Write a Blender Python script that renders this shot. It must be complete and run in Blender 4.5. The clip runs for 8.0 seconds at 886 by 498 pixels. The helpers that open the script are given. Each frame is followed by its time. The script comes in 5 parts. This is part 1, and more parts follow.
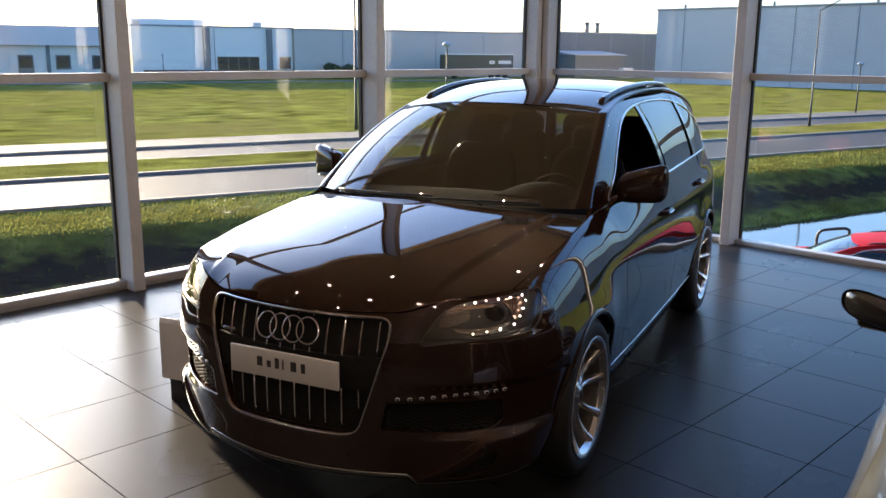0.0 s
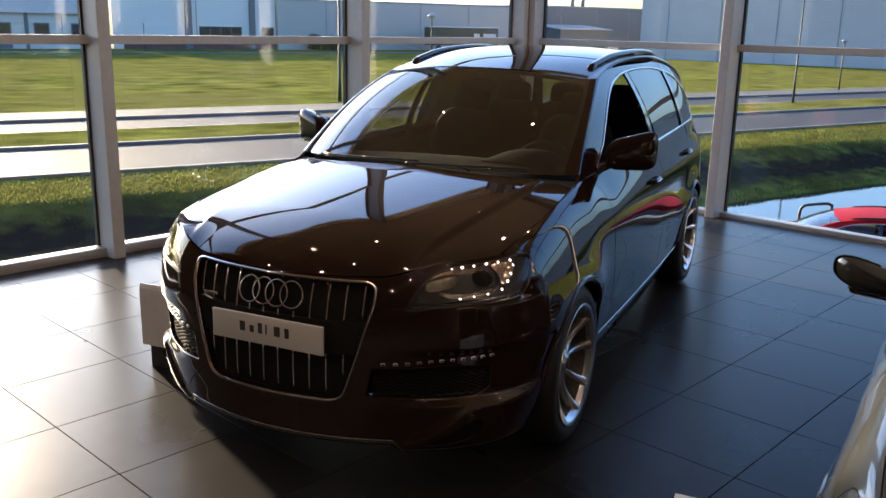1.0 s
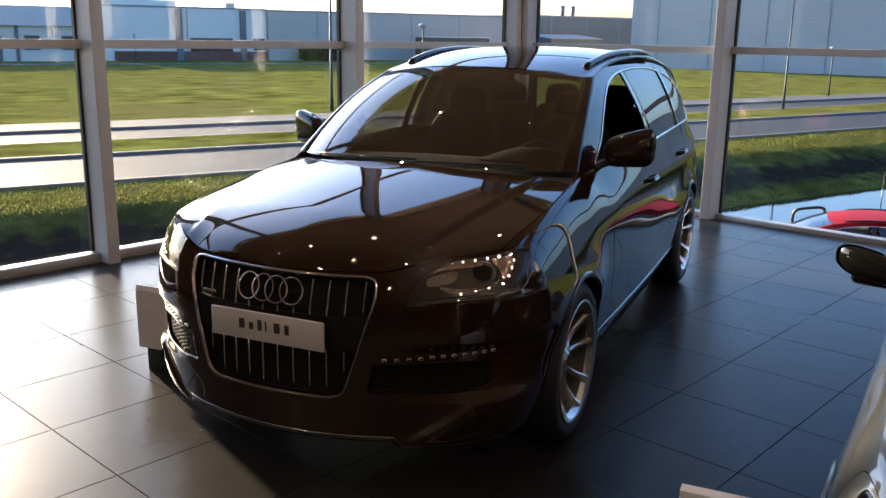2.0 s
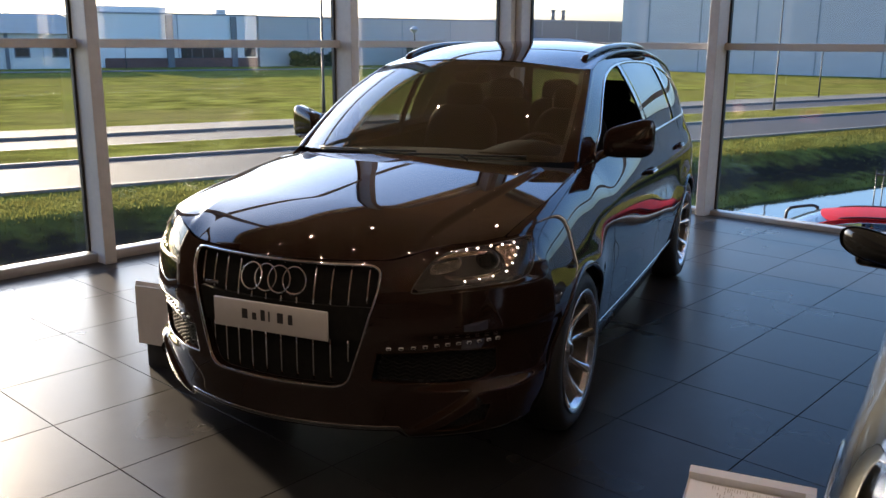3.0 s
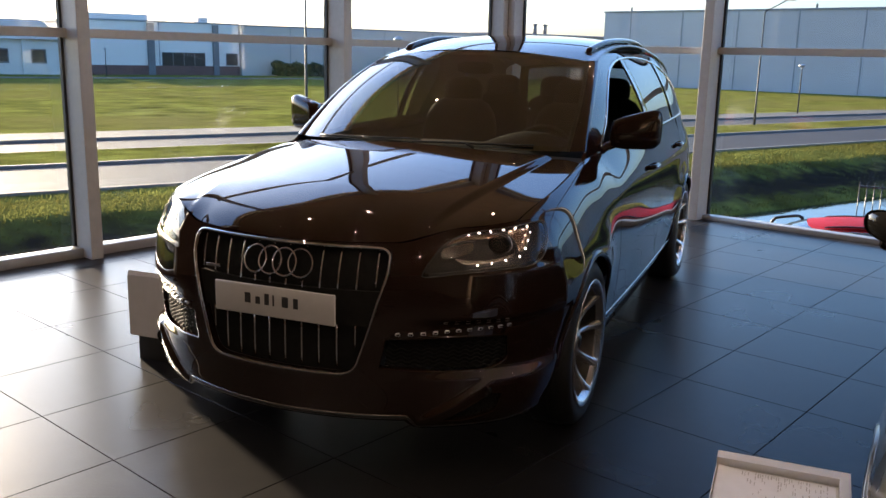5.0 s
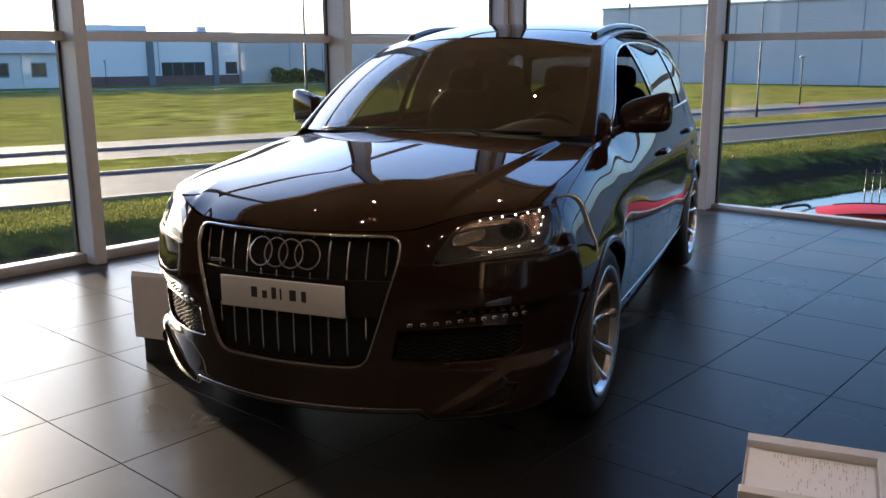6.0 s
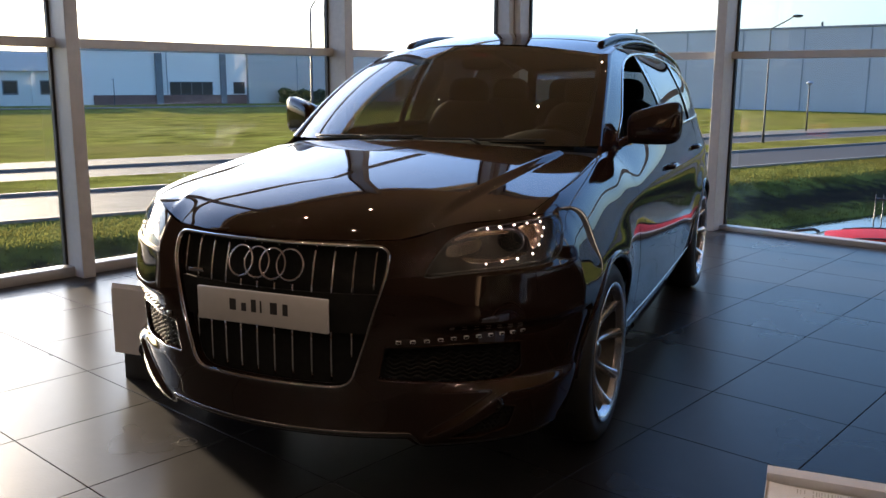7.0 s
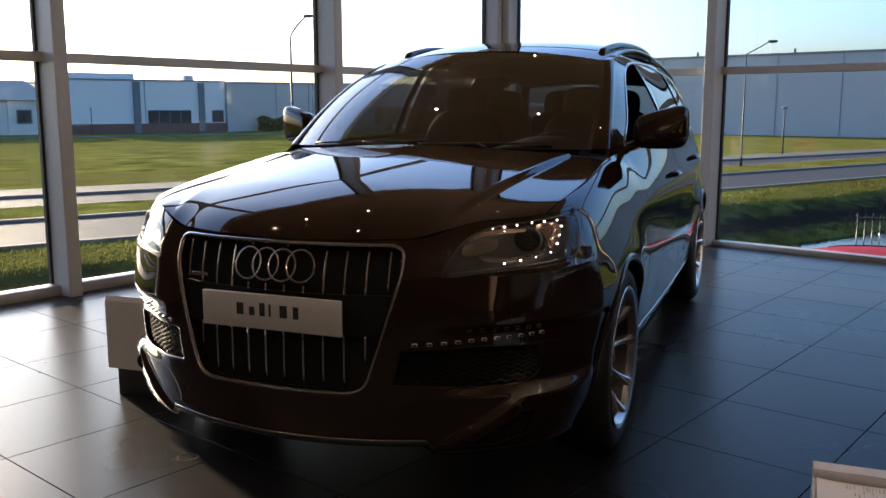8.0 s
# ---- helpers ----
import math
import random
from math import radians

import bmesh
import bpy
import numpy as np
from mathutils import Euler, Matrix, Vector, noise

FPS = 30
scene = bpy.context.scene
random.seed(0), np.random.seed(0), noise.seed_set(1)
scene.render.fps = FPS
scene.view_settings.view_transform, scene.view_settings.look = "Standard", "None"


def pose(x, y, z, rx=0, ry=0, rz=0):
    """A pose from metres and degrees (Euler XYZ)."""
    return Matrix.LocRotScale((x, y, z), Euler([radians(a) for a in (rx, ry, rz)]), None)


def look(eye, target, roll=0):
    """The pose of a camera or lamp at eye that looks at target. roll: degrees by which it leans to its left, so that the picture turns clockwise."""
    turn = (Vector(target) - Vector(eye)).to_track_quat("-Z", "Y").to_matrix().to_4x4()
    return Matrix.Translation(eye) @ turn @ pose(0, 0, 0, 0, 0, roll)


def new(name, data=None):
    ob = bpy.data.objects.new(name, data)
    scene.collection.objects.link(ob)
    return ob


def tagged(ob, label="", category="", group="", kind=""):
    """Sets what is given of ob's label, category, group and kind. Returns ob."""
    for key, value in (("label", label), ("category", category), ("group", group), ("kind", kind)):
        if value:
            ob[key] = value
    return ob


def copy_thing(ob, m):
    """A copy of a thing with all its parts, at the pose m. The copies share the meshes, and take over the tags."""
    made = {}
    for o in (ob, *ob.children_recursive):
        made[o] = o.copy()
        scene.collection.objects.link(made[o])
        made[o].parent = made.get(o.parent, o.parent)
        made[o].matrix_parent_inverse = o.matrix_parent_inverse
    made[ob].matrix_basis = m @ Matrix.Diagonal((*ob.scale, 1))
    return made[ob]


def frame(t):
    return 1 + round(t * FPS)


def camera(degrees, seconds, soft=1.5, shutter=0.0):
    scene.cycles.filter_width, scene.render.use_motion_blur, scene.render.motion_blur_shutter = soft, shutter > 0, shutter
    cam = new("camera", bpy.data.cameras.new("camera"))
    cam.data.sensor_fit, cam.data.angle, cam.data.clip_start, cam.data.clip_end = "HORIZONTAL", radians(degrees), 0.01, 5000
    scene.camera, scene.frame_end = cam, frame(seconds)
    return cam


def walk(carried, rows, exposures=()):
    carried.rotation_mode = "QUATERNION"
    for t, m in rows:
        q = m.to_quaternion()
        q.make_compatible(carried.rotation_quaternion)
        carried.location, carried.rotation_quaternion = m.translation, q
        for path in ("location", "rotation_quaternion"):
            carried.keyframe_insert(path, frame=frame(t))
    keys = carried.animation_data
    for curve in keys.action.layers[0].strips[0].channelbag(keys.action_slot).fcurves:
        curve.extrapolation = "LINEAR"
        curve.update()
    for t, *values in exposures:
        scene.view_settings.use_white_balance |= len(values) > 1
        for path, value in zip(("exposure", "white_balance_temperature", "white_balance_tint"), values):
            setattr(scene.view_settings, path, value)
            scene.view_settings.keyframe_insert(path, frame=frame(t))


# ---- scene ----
# world axes: the big car stands along y with its nose towards -y; the glass walls and floor tiles are turned by WALL
cam = camera(53.6, 8.0)
PATH = [
    (0, (0.043, 0.223, 1.936), (-0.808, 1.98, 1.498), 0.5),
    (0.5, (0.024, 0.25, 1.909), (-0.772, 2.023, 1.436), 1.0),
    (1, (0.006, 0.264, 1.881), (-0.803, 2.025, 1.387), 1.2),
    (1.5, (-0.01, 0.264, 1.851), (-0.816, 2.03, 1.367), 1.1),
    (3, (-0.056, 0.23, 1.754), (-0.838, 2.012, 1.293), 0.4),
    (3.5, (-0.085, 0.23, 1.723), (-0.862, 2.01, 1.243), 1.2),
    (4, (-0.119, 0.244, 1.689), (-0.895, 2.024, 1.209), 1.6),
    (4.5, (-0.161, 0.253, 1.655), (-0.924, 2.042, 1.19), 1.0),
    (5, (-0.194, 0.252, 1.623), (-0.936, 2.058, 1.19), 1.3),
    (6.5, (-0.269, 0.412, 1.509), (-1.026, 2.213, 1.083), -0.9),
    (7, (-0.29, 0.527, 1.466), (-1.056, 2.336, 1.088), 0.3),
    (7.5, (-0.33, 0.568, 1.406), (-1.114, 2.378, 1.077), 0.5),
    (8, (-0.43, 0.555, 1.359), (-1.157, 2.391, 1.042), -0.0),
]
walk(cam, [(t, look(eye, target, roll)) for t, eye, target, roll in PATH], [(0, 2.96, 6780, 18), (1.5, 2.74, 6780, 18), (5, 2.76, 6780, 18), (7.5, 2.54, 6780, 18), (8, 2.33, 6780, 18)])

# ---- light ----
SUN_AZIMUTH, SUN_HEIGHT = -60.7, 11.0      # degrees from +y towards +x, and above the horizon
world = bpy.data.worlds.new("sky")
scene.world = world
world.use_nodes = True
wn = world.node_tree
sky = wn.nodes.new("ShaderNodeTexSky")
sky.sky_type = "NISHITA"
sky.sun_disc = False
sky.sun_elevation = radians(SUN_HEIGHT)
sky.sun_rotation = radians(SUN_AZIMUTH)
sky.altitude, sky.air_density, sky.dust_density, sky.ozone_density = 0, 1.0, 2.8, 5.3
wn.links.new(sky.outputs[0], wn.nodes["Background"].inputs[0])
wn.nodes["Background"].inputs[1].default_value = 0.125
sun_data = bpy.data.lights.new("sun", "SUN")
sun_data.energy, sun_data.angle, sun_data.color = 3.5, radians(2.0), (1.0, 0.84, 0.58)
sun = new("sun", sun_data)
_az, _el = radians(SUN_AZIMUTH), radians(SUN_HEIGHT)
sun.matrix_world = look((math.sin(_az) * math.cos(_el) * 60, math.cos(_az) * math.cos(_el) * 60, math.sin(_el) * 60), (0, 0, 0))


# ---- materials ----
def material(name, color, rough=0.5, metal=0.0, coat=0.0, coat_rough=0.03, vary=0.15, scale=8.0, bump=0.0, bump_scale=60.0,
             spec=0.5, second=None, second_scale=1.2, rough_vary=0.1, coords="Object", random=0.0, stretch=None, bump_dist=0.01, spread=False):
    """A principled material: grain and stains at two sizes in colour and gloss, and a fine relief."""
    m = bpy.data.materials.new(name)
    m.use_nodes = True
    nt = m.node_tree
    p = nt.nodes["Principled BSDF"]
    p.inputs["Metallic"].default_value = metal
    p.inputs["Coat Weight"].default_value = coat
    p.inputs["Coat Roughness"].default_value = coat_rough
    p.inputs["Specular IOR Level"].default_value = spec
    tc = nt.nodes.new("ShaderNodeTexCoord")
    src = tc.outputs[coords]
    if spread:
        place, shift = nt.nodes.new("ShaderNodeObjectInfo"), nt.nodes.new("ShaderNodeVectorMath")
        nt.links.new(src, shift.inputs[0])
        nt.links.new(place.outputs["Location"], shift.inputs[1])
        src = shift.outputs[0]
    if stretch:
        mp = nt.nodes.new("ShaderNodeMapping")
        mp.inputs["Scale"].default_value = stretch
        nt.links.new(src, mp.inputs[0])
        src = mp.outputs[0]

    def nz(sc, detail):
        n = nt.nodes.new("ShaderNodeTexNoise")
        n.inputs["Scale"].default_value, n.inputs["Detail"].default_value = sc, detail
        nt.links.new(src, n.inputs["Vector"])
        return n.outputs["Fac"]
    fine, broad = nz(scale, 6), nz(second_scale, 3)
    ramp = nt.nodes.new("ShaderNodeValToRGB")
    c = Vector(color)
    lo, hi = c * (1 - vary), c * (1 + vary)
    ramp.color_ramp.elements[0].position, ramp.color_ramp.elements[1].position = 0.3, 0.7
    ramp.color_ramp.elements[0].color, ramp.color_ramp.elements[1].color = (*lo, 1), (*hi, 1)
    nt.links.new(fine, ramp.inputs[0])
    col = ramp.outputs[0]
    mix = nt.nodes.new("ShaderNodeMix")
    mix.data_type, mix.blend_type = "RGBA", "MIX"
    sec = Vector(second) if second else c * (1 - vary * 0.8)
    mix.inputs[7].default_value = (*sec, 1)
    br = nt.nodes.new("ShaderNodeMapRange")
    br.inputs[1].default_value, br.inputs[2].default_value = 0.42, 0.68
    br.inputs[3].default_value, br.inputs[4].default_value = 0.0, 0.85 if second else 0.6
    nt.links.new(broad, br.inputs[0])
    nt.links.new(br.outputs[0], mix.inputs[0])
    nt.links.new(col, mix.inputs[6])
    col = mix.outputs[2]
    if random:
        oi = nt.nodes.new("ShaderNodeObjectInfo")
        hs = nt.nodes.new("ShaderNodeHueSaturation")
        mr = nt.nodes.new("ShaderNodeMapRange")
        mr.inputs[3].default_value, mr.inputs[4].default_value = 1 - random, 1 + random
        nt.links.new(oi.outputs["Random"], mr.inputs[0])
        nt.links.new(mr.outputs[0], hs.inputs["Value"])
        nt.links.new(col, hs.inputs["Color"])
        col = hs.outputs[0]
    nt.links.new(col, p.inputs["Base Color"])
    rr = nt.nodes.new("ShaderNodeMapRange")
    rr.inputs[3].default_value, rr.inputs[4].default_value = rough * (1 - rough_vary), min(1, rough * (1 + rough_vary))
    nt.links.new(broad, rr.inputs[0])
    nt.links.new(rr.outputs[0], p.inputs["Roughness"])
    if bump:
        b = nt.nodes.new("ShaderNodeBump")
        b.inputs["Strength"].default_value, b.inputs["Distance"].default_value = bump, bump_dist
        nt.links.new(nz(bump_scale, 4), b.inputs["Height"])
        nt.links.new(b.outputs[0], p.inputs["Normal"])
    return m


def glass(name, tint=(1, 1, 1), clear=0.9, rough=0.0, base=0.045):
    """Thin clear sheet: mostly let through, with real glossy reflections by its angle."""
    m = bpy.data.materials.new(name)
    m.use_nodes = True
    nt = m.node_tree
    nt.nodes.remove(nt.nodes["Principled BSDF"])
    tr = nt.nodes.new("ShaderNodeBsdfTransparent")
    tr.inputs[0].default_value = (*[c * clear for c in tint], 1)
    gl = nt.nodes.new("ShaderNodeBsdfGlossy")
    gl.inputs["Roughness"].default_value = rough
    lw = nt.nodes.new("ShaderNodeLayerWeight")
    lw.inputs[0].default_value = 0.5
    pw = nt.nodes.new("ShaderNodeMath")
    pw.operation = "POWER"
    pw.inputs[1].default_value = 4.5
    nt.links.new(lw.outputs["Facing"], pw.inputs[0])
    fr = nt.nodes.new("ShaderNodeMapRange")
    fr.inputs[3].default_value, fr.inputs[4].default_value = base, 1.0
    nt.links.new(pw.outputs[0], fr.inputs[0])
    mx = nt.nodes.new("ShaderNodeMixShader")
    nt.links.new(fr.outputs[0], mx.inputs[0])
    nt.links.new(tr.outputs[0], mx.inputs[1])
    nt.links.new(gl.outputs[0], mx.inputs[2])
    nt.links.new(mx.outputs[0], nt.nodes["Material Output"].inputs[0])
    return m


def glow(name, color, strength):
    m = bpy.data.materials.new(name)
    m.use_nodes = True
    p = m.node_tree.nodes["Principled BSDF"]
    p.inputs["Base Color"].default_value = (0.8, 0.8, 0.8, 1)
    p.inputs["Emission Color"].default_value = (*color, 1)
    p.inputs["Emission Strength"].default_value = strength
    return m


def paint(name, color, metal=0.5, rough=0.3, spec=0.5):
    m = material(name, color, rough, metal, coat=1.0, coat_rough=0.022, vary=0.06, scale=900, second_scale=1.0, rough_vary=0.05, spec=spec)
    m.node_tree.nodes["Principled BSDF"].inputs["Coat IOR"].default_value = 1.6
    return m


M_PAINT = paint("dark_brown_paint", (0.0145, 0.0068, 0.0045), 0.0, 0.6, 0.0)
M_SILVER = paint("grey_paint", (0.030, 0.032, 0.028), 0.5, 0.35, 0.2)
M_RED = material("red_paint", (0.34, 0.005, 0.006), 0.5, spec=0.1, coat=0.0, coat_rough=0.1, vary=0.05, scale=900)
M_WHITE_CAR = paint("white_paint", (0.75, 0.75, 0.75), 0.0, 0.4)
M_TRIM = material("black_trim", (0.012, 0.012, 0.012), 0.45, vary=0.2, scale=40, bump=0.05, bump_scale=400)
M_MESH = material("intake_plastic", (0.010, 0.010, 0.010), 0.8, vary=0.2, scale=40, spec=0.15)
M_PIANO = material("gloss_black", (0.005, 0.005, 0.005), 0.12, coat=0.6, vary=0.1)
M_CHROME = material("chrome", (0.75, 0.75, 0.76), 0.08, 1.0, vary=0.03, scale=20)
M_ALU = material("wheel_alloy", (0.62, 0.62, 0.64), 0.20, 0.9, coat=0.5, vary=0.05, scale=30)
M_DARKMETAL = material("brake_metal", (0.06, 0.055, 0.05), 0.4, 0.9, vary=0.2, scale=30)
M_RUBBER = material("tyre_rubber", (0.011, 0.011, 0.012), 0.62, vary=0.2, scale=40, bump=0.15, bump_scale=150)
M_CABIN = material("cabin_leather", (0.0045, 0.004, 0.004), 0.85, vary=0.2, scale=60, spec=0.12, bump=0.1, bump_scale=220)
M_CABIN_GREY = material("cabin_lining", (0.016, 0.015, 0.015), 0.85, vary=0.1, scale=80, spec=0.1)
M_GLASS = glass("window_glass", (0.97, 0.99, 0.985), 0.95)
M_CARGLASS = glass("car_glass", (0.90, 0.95, 0.94), 0.44, base=0.24)
M_REARGLASS = glass("rear_glass", (0.85, 0.92, 0.90), 0.7, base=0.06)
M_SIDEGLASS = glass("side_glass", (0.92, 0.96, 0.95), 0.8, base=0.06)
M_TINTED = glass("tinted_glass", (0.8, 0.9, 0.95), 0.09, base=0.12)
M_LENS = glass("lamp_glass", (1, 1, 1), 0.93)
M_LED = glow("led", (1.0, 0.86, 0.66), 14.0)
M_REFLECTOR = material("lamp_reflector", (0.13, 0.115, 0.10), 0.2, 0.9, vary=0.1, scale=30)
M_BROW = material("lamp_trim", (0.20, 0.15, 0.12), 0.25, 0.9, vary=0.1, scale=30)
M_CELL = material("lamp_cell", (0.6, 0.6, 0.62), 0.4, 0.2, vary=0.1, scale=60)
M_LAMPBODY = material("lamp_housing", (0.012, 0.010, 0.009), 0.4, 0.0, vary=0.15, scale=30)
M_TAIL = material("tail_lamp_red", (0.25, 0.01, 0.01), 0.1, coat=1.0, vary=0.1)
M_PLATE = material("plate_white", (0.52, 0.52, 0.54), 0.45, vary=0.03, scale=30)
M_INK = material("dark_lettering", (0.03, 0.03, 0.035), 0.5, vary=0.1)
M_TILE = material("slate_grey_tile", (0.0125, 0.0123, 0.0130), 0.285, vary=0.20, scale=9, second=(0.0175, 0.0172, 0.0180), second_scale=1.3,
                  bump=0.04, bump_scale=110, rough_vary=0.14, random=0.10, spec=0.13, spread=True)
M_GROUT = material("grout", (0.022, 0.021, 0.020), 0.85, vary=0.2, scale=50)
M_FRAME = material("window_frame_grey", (0.40, 0.395, 0.395), 0.42, 0.0, vary=0.06, scale=20, bump=0.03, bump_scale=200)
M_GASKET = material("gasket_black", (0.015, 0.015, 0.016), 0.6, vary=0.1)
M_SILL = material("sill_aluminium", (0.36, 0.36, 0.36), 0.35, 0.5, vary=0.06, scale=14)
M_WALL = material("dark_wall_panel", (0.15, 0.105, 0.08), 0.9, vary=0.05, scale=6, bump=0.06, bump_scale=80)
M_CEIL = material("ceiling_board", (0.55, 0.37, 0.27), 0.9, vary=0.05, scale=5, bump=0.05, bump_scale=60)
M_STAND = material("white_laminate", (0.64, 0.64, 0.67), 0.4, vary=0.03, scale=20)
M_PLINTH = material("black_plinth", (0.02, 0.02, 0.02), 0.5, vary=0.15, scale=20)
M_PAPER = material("paper_sheet", (0.80, 0.82, 0.90), 0.8, vary=0.03, scale=30)
M_PRINT = material("grey_print", (0.5, 0.5, 0.56), 0.8, vary=0.05)
M_SPOT = glow("spot_bulb", (1.0, 0.80, 0.58), 200.0)


# ---- mesh helpers ----
def part(name, bm, mat, parent=None, label="", smooth=True):
    """Links a bmesh, or (verts, faces), as one mesh object under a thing or a part."""
    me = bpy.data.meshes.new(name)
    if isinstance(bm, tuple):
        me.from_pydata([tuple(v) for v in bm[0]], [], [tuple(f) for f in bm[1]])
        me.validate()
    else:
        bm.to_mesh(me)
        bm.free()
    if smooth:
        me.polygons.foreach_set("use_smooth", [True] * len(me.polygons))
    me.materials.append(mat)
    ob = new(name, me)
    if parent:
        ob.parent = parent
    if label:
        ob["label"] = label
    return ob


def thing(name, m, label, category, group="", kind=""):
    ob = new(name)
    ob.empty_display_size = 0.1
    ob.matrix_world = m
    return tagged(ob, label, category, group, kind)


def join(*pieces):
    """Several (verts, faces) as one."""
    vs, fs, k = [], [], 0
    for v, f in pieces:
        vs += [tuple(p) for p in v]
        fs += [tuple(i + k for i in q) for q in f]
        k += len(v)
    return vs, fs


def box(x0, x1, y0, y1, z0, z1, bevel=0.0, seg=2):
    bm = bmesh.new()
    bmesh.ops.create_cube(bm, size=1)
    for v in bm.verts:
        v.co = (x0 if v.co.x < 0 else x1, y0 if v.co.y < 0 else y1, z0 if v.co.z < 0 else z1)
    if bevel:
        bmesh.ops.bevel(bm, geom=bm.edges[:], offset=bevel, segments=seg, affect="EDGES", profile=0.5)
    return bm


def as_data(bm, m=None):
    if m is not None:
        bm.transform(m)
    bm.verts.index_update()
    out = [tuple(v.co) for v in bm.verts], [tuple(v.index for v in f.verts) for f in bm.faces]
    bm.free()
    return out


def lathe(profile, n=48, axis="x", closed=False):
    """Turns (radius, along) points about an axis."""
    vs, fs = [], []
    k = len(profile)
    for i in range(n):
        a = 2 * math.pi * i / n
        for r, h in profile:
            c, s = r * math.cos(a), r * math.sin(a)
            vs.append((h, c, s) if axis == "x" else (c, s, h) if axis == "z" else (c, h, s))
    for i in range(n):
        for j in range(k if closed else k - 1):
            a, b = i * k + j, i * k + (j + 1) % k
            c, d = ((i + 1) % n) * k + (j + 1) % k, ((i + 1) % n) * k + j
            fs.append((a, b, c, d))
    return vs, fs


def tube(path, radius, n=8, closed=False, flat=1.0, up=(0, 0, 1)):
    """A round (or flattened) bar along a path; radius may be a list."""
    P = np.array(path, float)
    k = len(P)
    R = np.broadcast_to(np.array(radius, float), (k,))
    vs, fs = [], []
    for i in range(k):
        a, b = (P[i - 1], P[(i + 1) % k]) if closed else (P[max(i - 1, 0)], P[min(i + 1, k - 1)])
        t = (b - a) / (np.linalg.norm(b - a) + 1e-9)
        s = np.cross(t, up)
        if np.linalg.norm(s) < 1e-3:
            s = np.cross(t, (1, 0, 0.1))
        s /= np.linalg.norm(s)
        w = np.cross(s, t)
        for j in range(n):
            q = 2 * math.pi * j / n
            vs.append(P[i] + R[i] * (math.cos(q) * s + flat * math.sin(q) * w))
    for i in range(k if closed else k - 1):
        for j in range(n):
            fs.append((i * n + j, i * n + (j + 1) % n, ((i + 1) % k) * n + (j + 1) % n, ((i + 1) % k) * n + j))
    if not closed:
        fs.append(tuple(range(n))[::-1])
        fs.append(tuple((k - 1) * n + j for j in range(n)))
    return vs, fs


def spline(xs, ys):
    """Natural cubic spline through a few knots, straight beyond them."""
    x, y = np.array(xs, float), np.array(ys, float)
    n = len(x)
    h = np.diff(x)
    A, B = np.eye(n), np.zeros(n)
    for i in range(1, n - 1):
        A[i, i - 1:i + 2] = h[i - 1], 2 * (h[i - 1] + h[i]), h[i]
        B[i] = 6 * ((y[i + 1] - y[i]) / h[i] - (y[i] - y[i - 1]) / h[i - 1])
    s = np.linalg.solve(A, B)

    def f(v):
        v = np.asarray(v, float)
        i = np.clip(np.searchsorted(x, v) - 1, 0, n - 2)
        vc = np.clip(v, x[0], x[-1])
        a, b = (x[i + 1] - vc) / h[i], (vc - x[i]) / h[i]
        r = a * y[i] + b * y[i + 1] + ((a ** 3 - a) * s[i] + (b ** 3 - b) * s[i + 1]) * h[i] ** 2 / 6
        d0 = (y[1] - y[0]) / h[0] - h[0] * s[1] / 6
        d1 = (y[-1] - y[-2]) / h[-1] + h[-1] * s[-2] / 6
        return r + np.where(v < x[0], (v - x[0]) * d0, 0) + np.where(v > x[-1], (v - x[-1]) * d1, 0)
    return f


def step01(x, a, b):
    t = np.clip((np.asarray(x, float) - a) / (b - a), 0, 1)
    return t * t * (3 - 2 * t)


def rounded(points, radius, n=5):
    """A closed outline with its corners rounded; radius one for all or one each."""
    P = [np.array(p, float) for p in points]
    R = radius if isinstance(radius, (list, tuple)) else [radius] * len(P)
    out = []
    for i, p in enumerate(P):
        a, b = P[i - 1], P[(i + 1) % len(P)]
        da, db = a - p, b - p
        la, lb = np.linalg.norm(da), np.linalg.norm(db)
        r = min(R[i], la * 0.49, lb * 0.49)
        if r < 1e-5:
            out.append(p)
            continue
        s, e = p + da / la * r, p + db / lb * r
        for k in range(n + 1):
            t = k / n
            out.append((1 - t) ** 2 * s + 2 * t * (1 - t) * p + t * t * e)
    return np.array(out)


def smooth_path(points, n=8, closed=False):
    """Catmull-Rom through a few points."""
    P = [np.array(p, float) for p in points]
    k = len(P)
    out = []
    for i in range(k if closed else k - 1):
        p1, p2 = P[i], P[(i + 1) % k]
        p0 = P[i - 1] if (closed or i) else 2 * p1 - p2
        p3 = P[(i + 2) % k] if (closed or i + 2 < k) else 2 * p2 - p1
        for j in range(n):
            t = j / n
            out.append(0.5 * (2 * p1 + (p2 - p0) * t + (2 * p0 - 5 * p1 + 4 * p2 - p3) * t * t + (3 * p1 - p0 - 3 * p2 + p3) * t ** 3))
    if not closed:
        out.append(P[-1])
    return np.array(out)


def inside(poly, X, Y):
    r = np.zeros(X.shape, bool)
    x0, y0 = poly[:, 0], poly[:, 1]
    x1, y1 = np.roll(x0, -1), np.roll(y0, -1)
    for a, b, c, d in zip(x0, y0, x1, y1):
        if b != d:
            r ^= ((b > Y) != (d > Y)) & (X < (c - a) * (Y - b) / (d - b) + a)
    return r


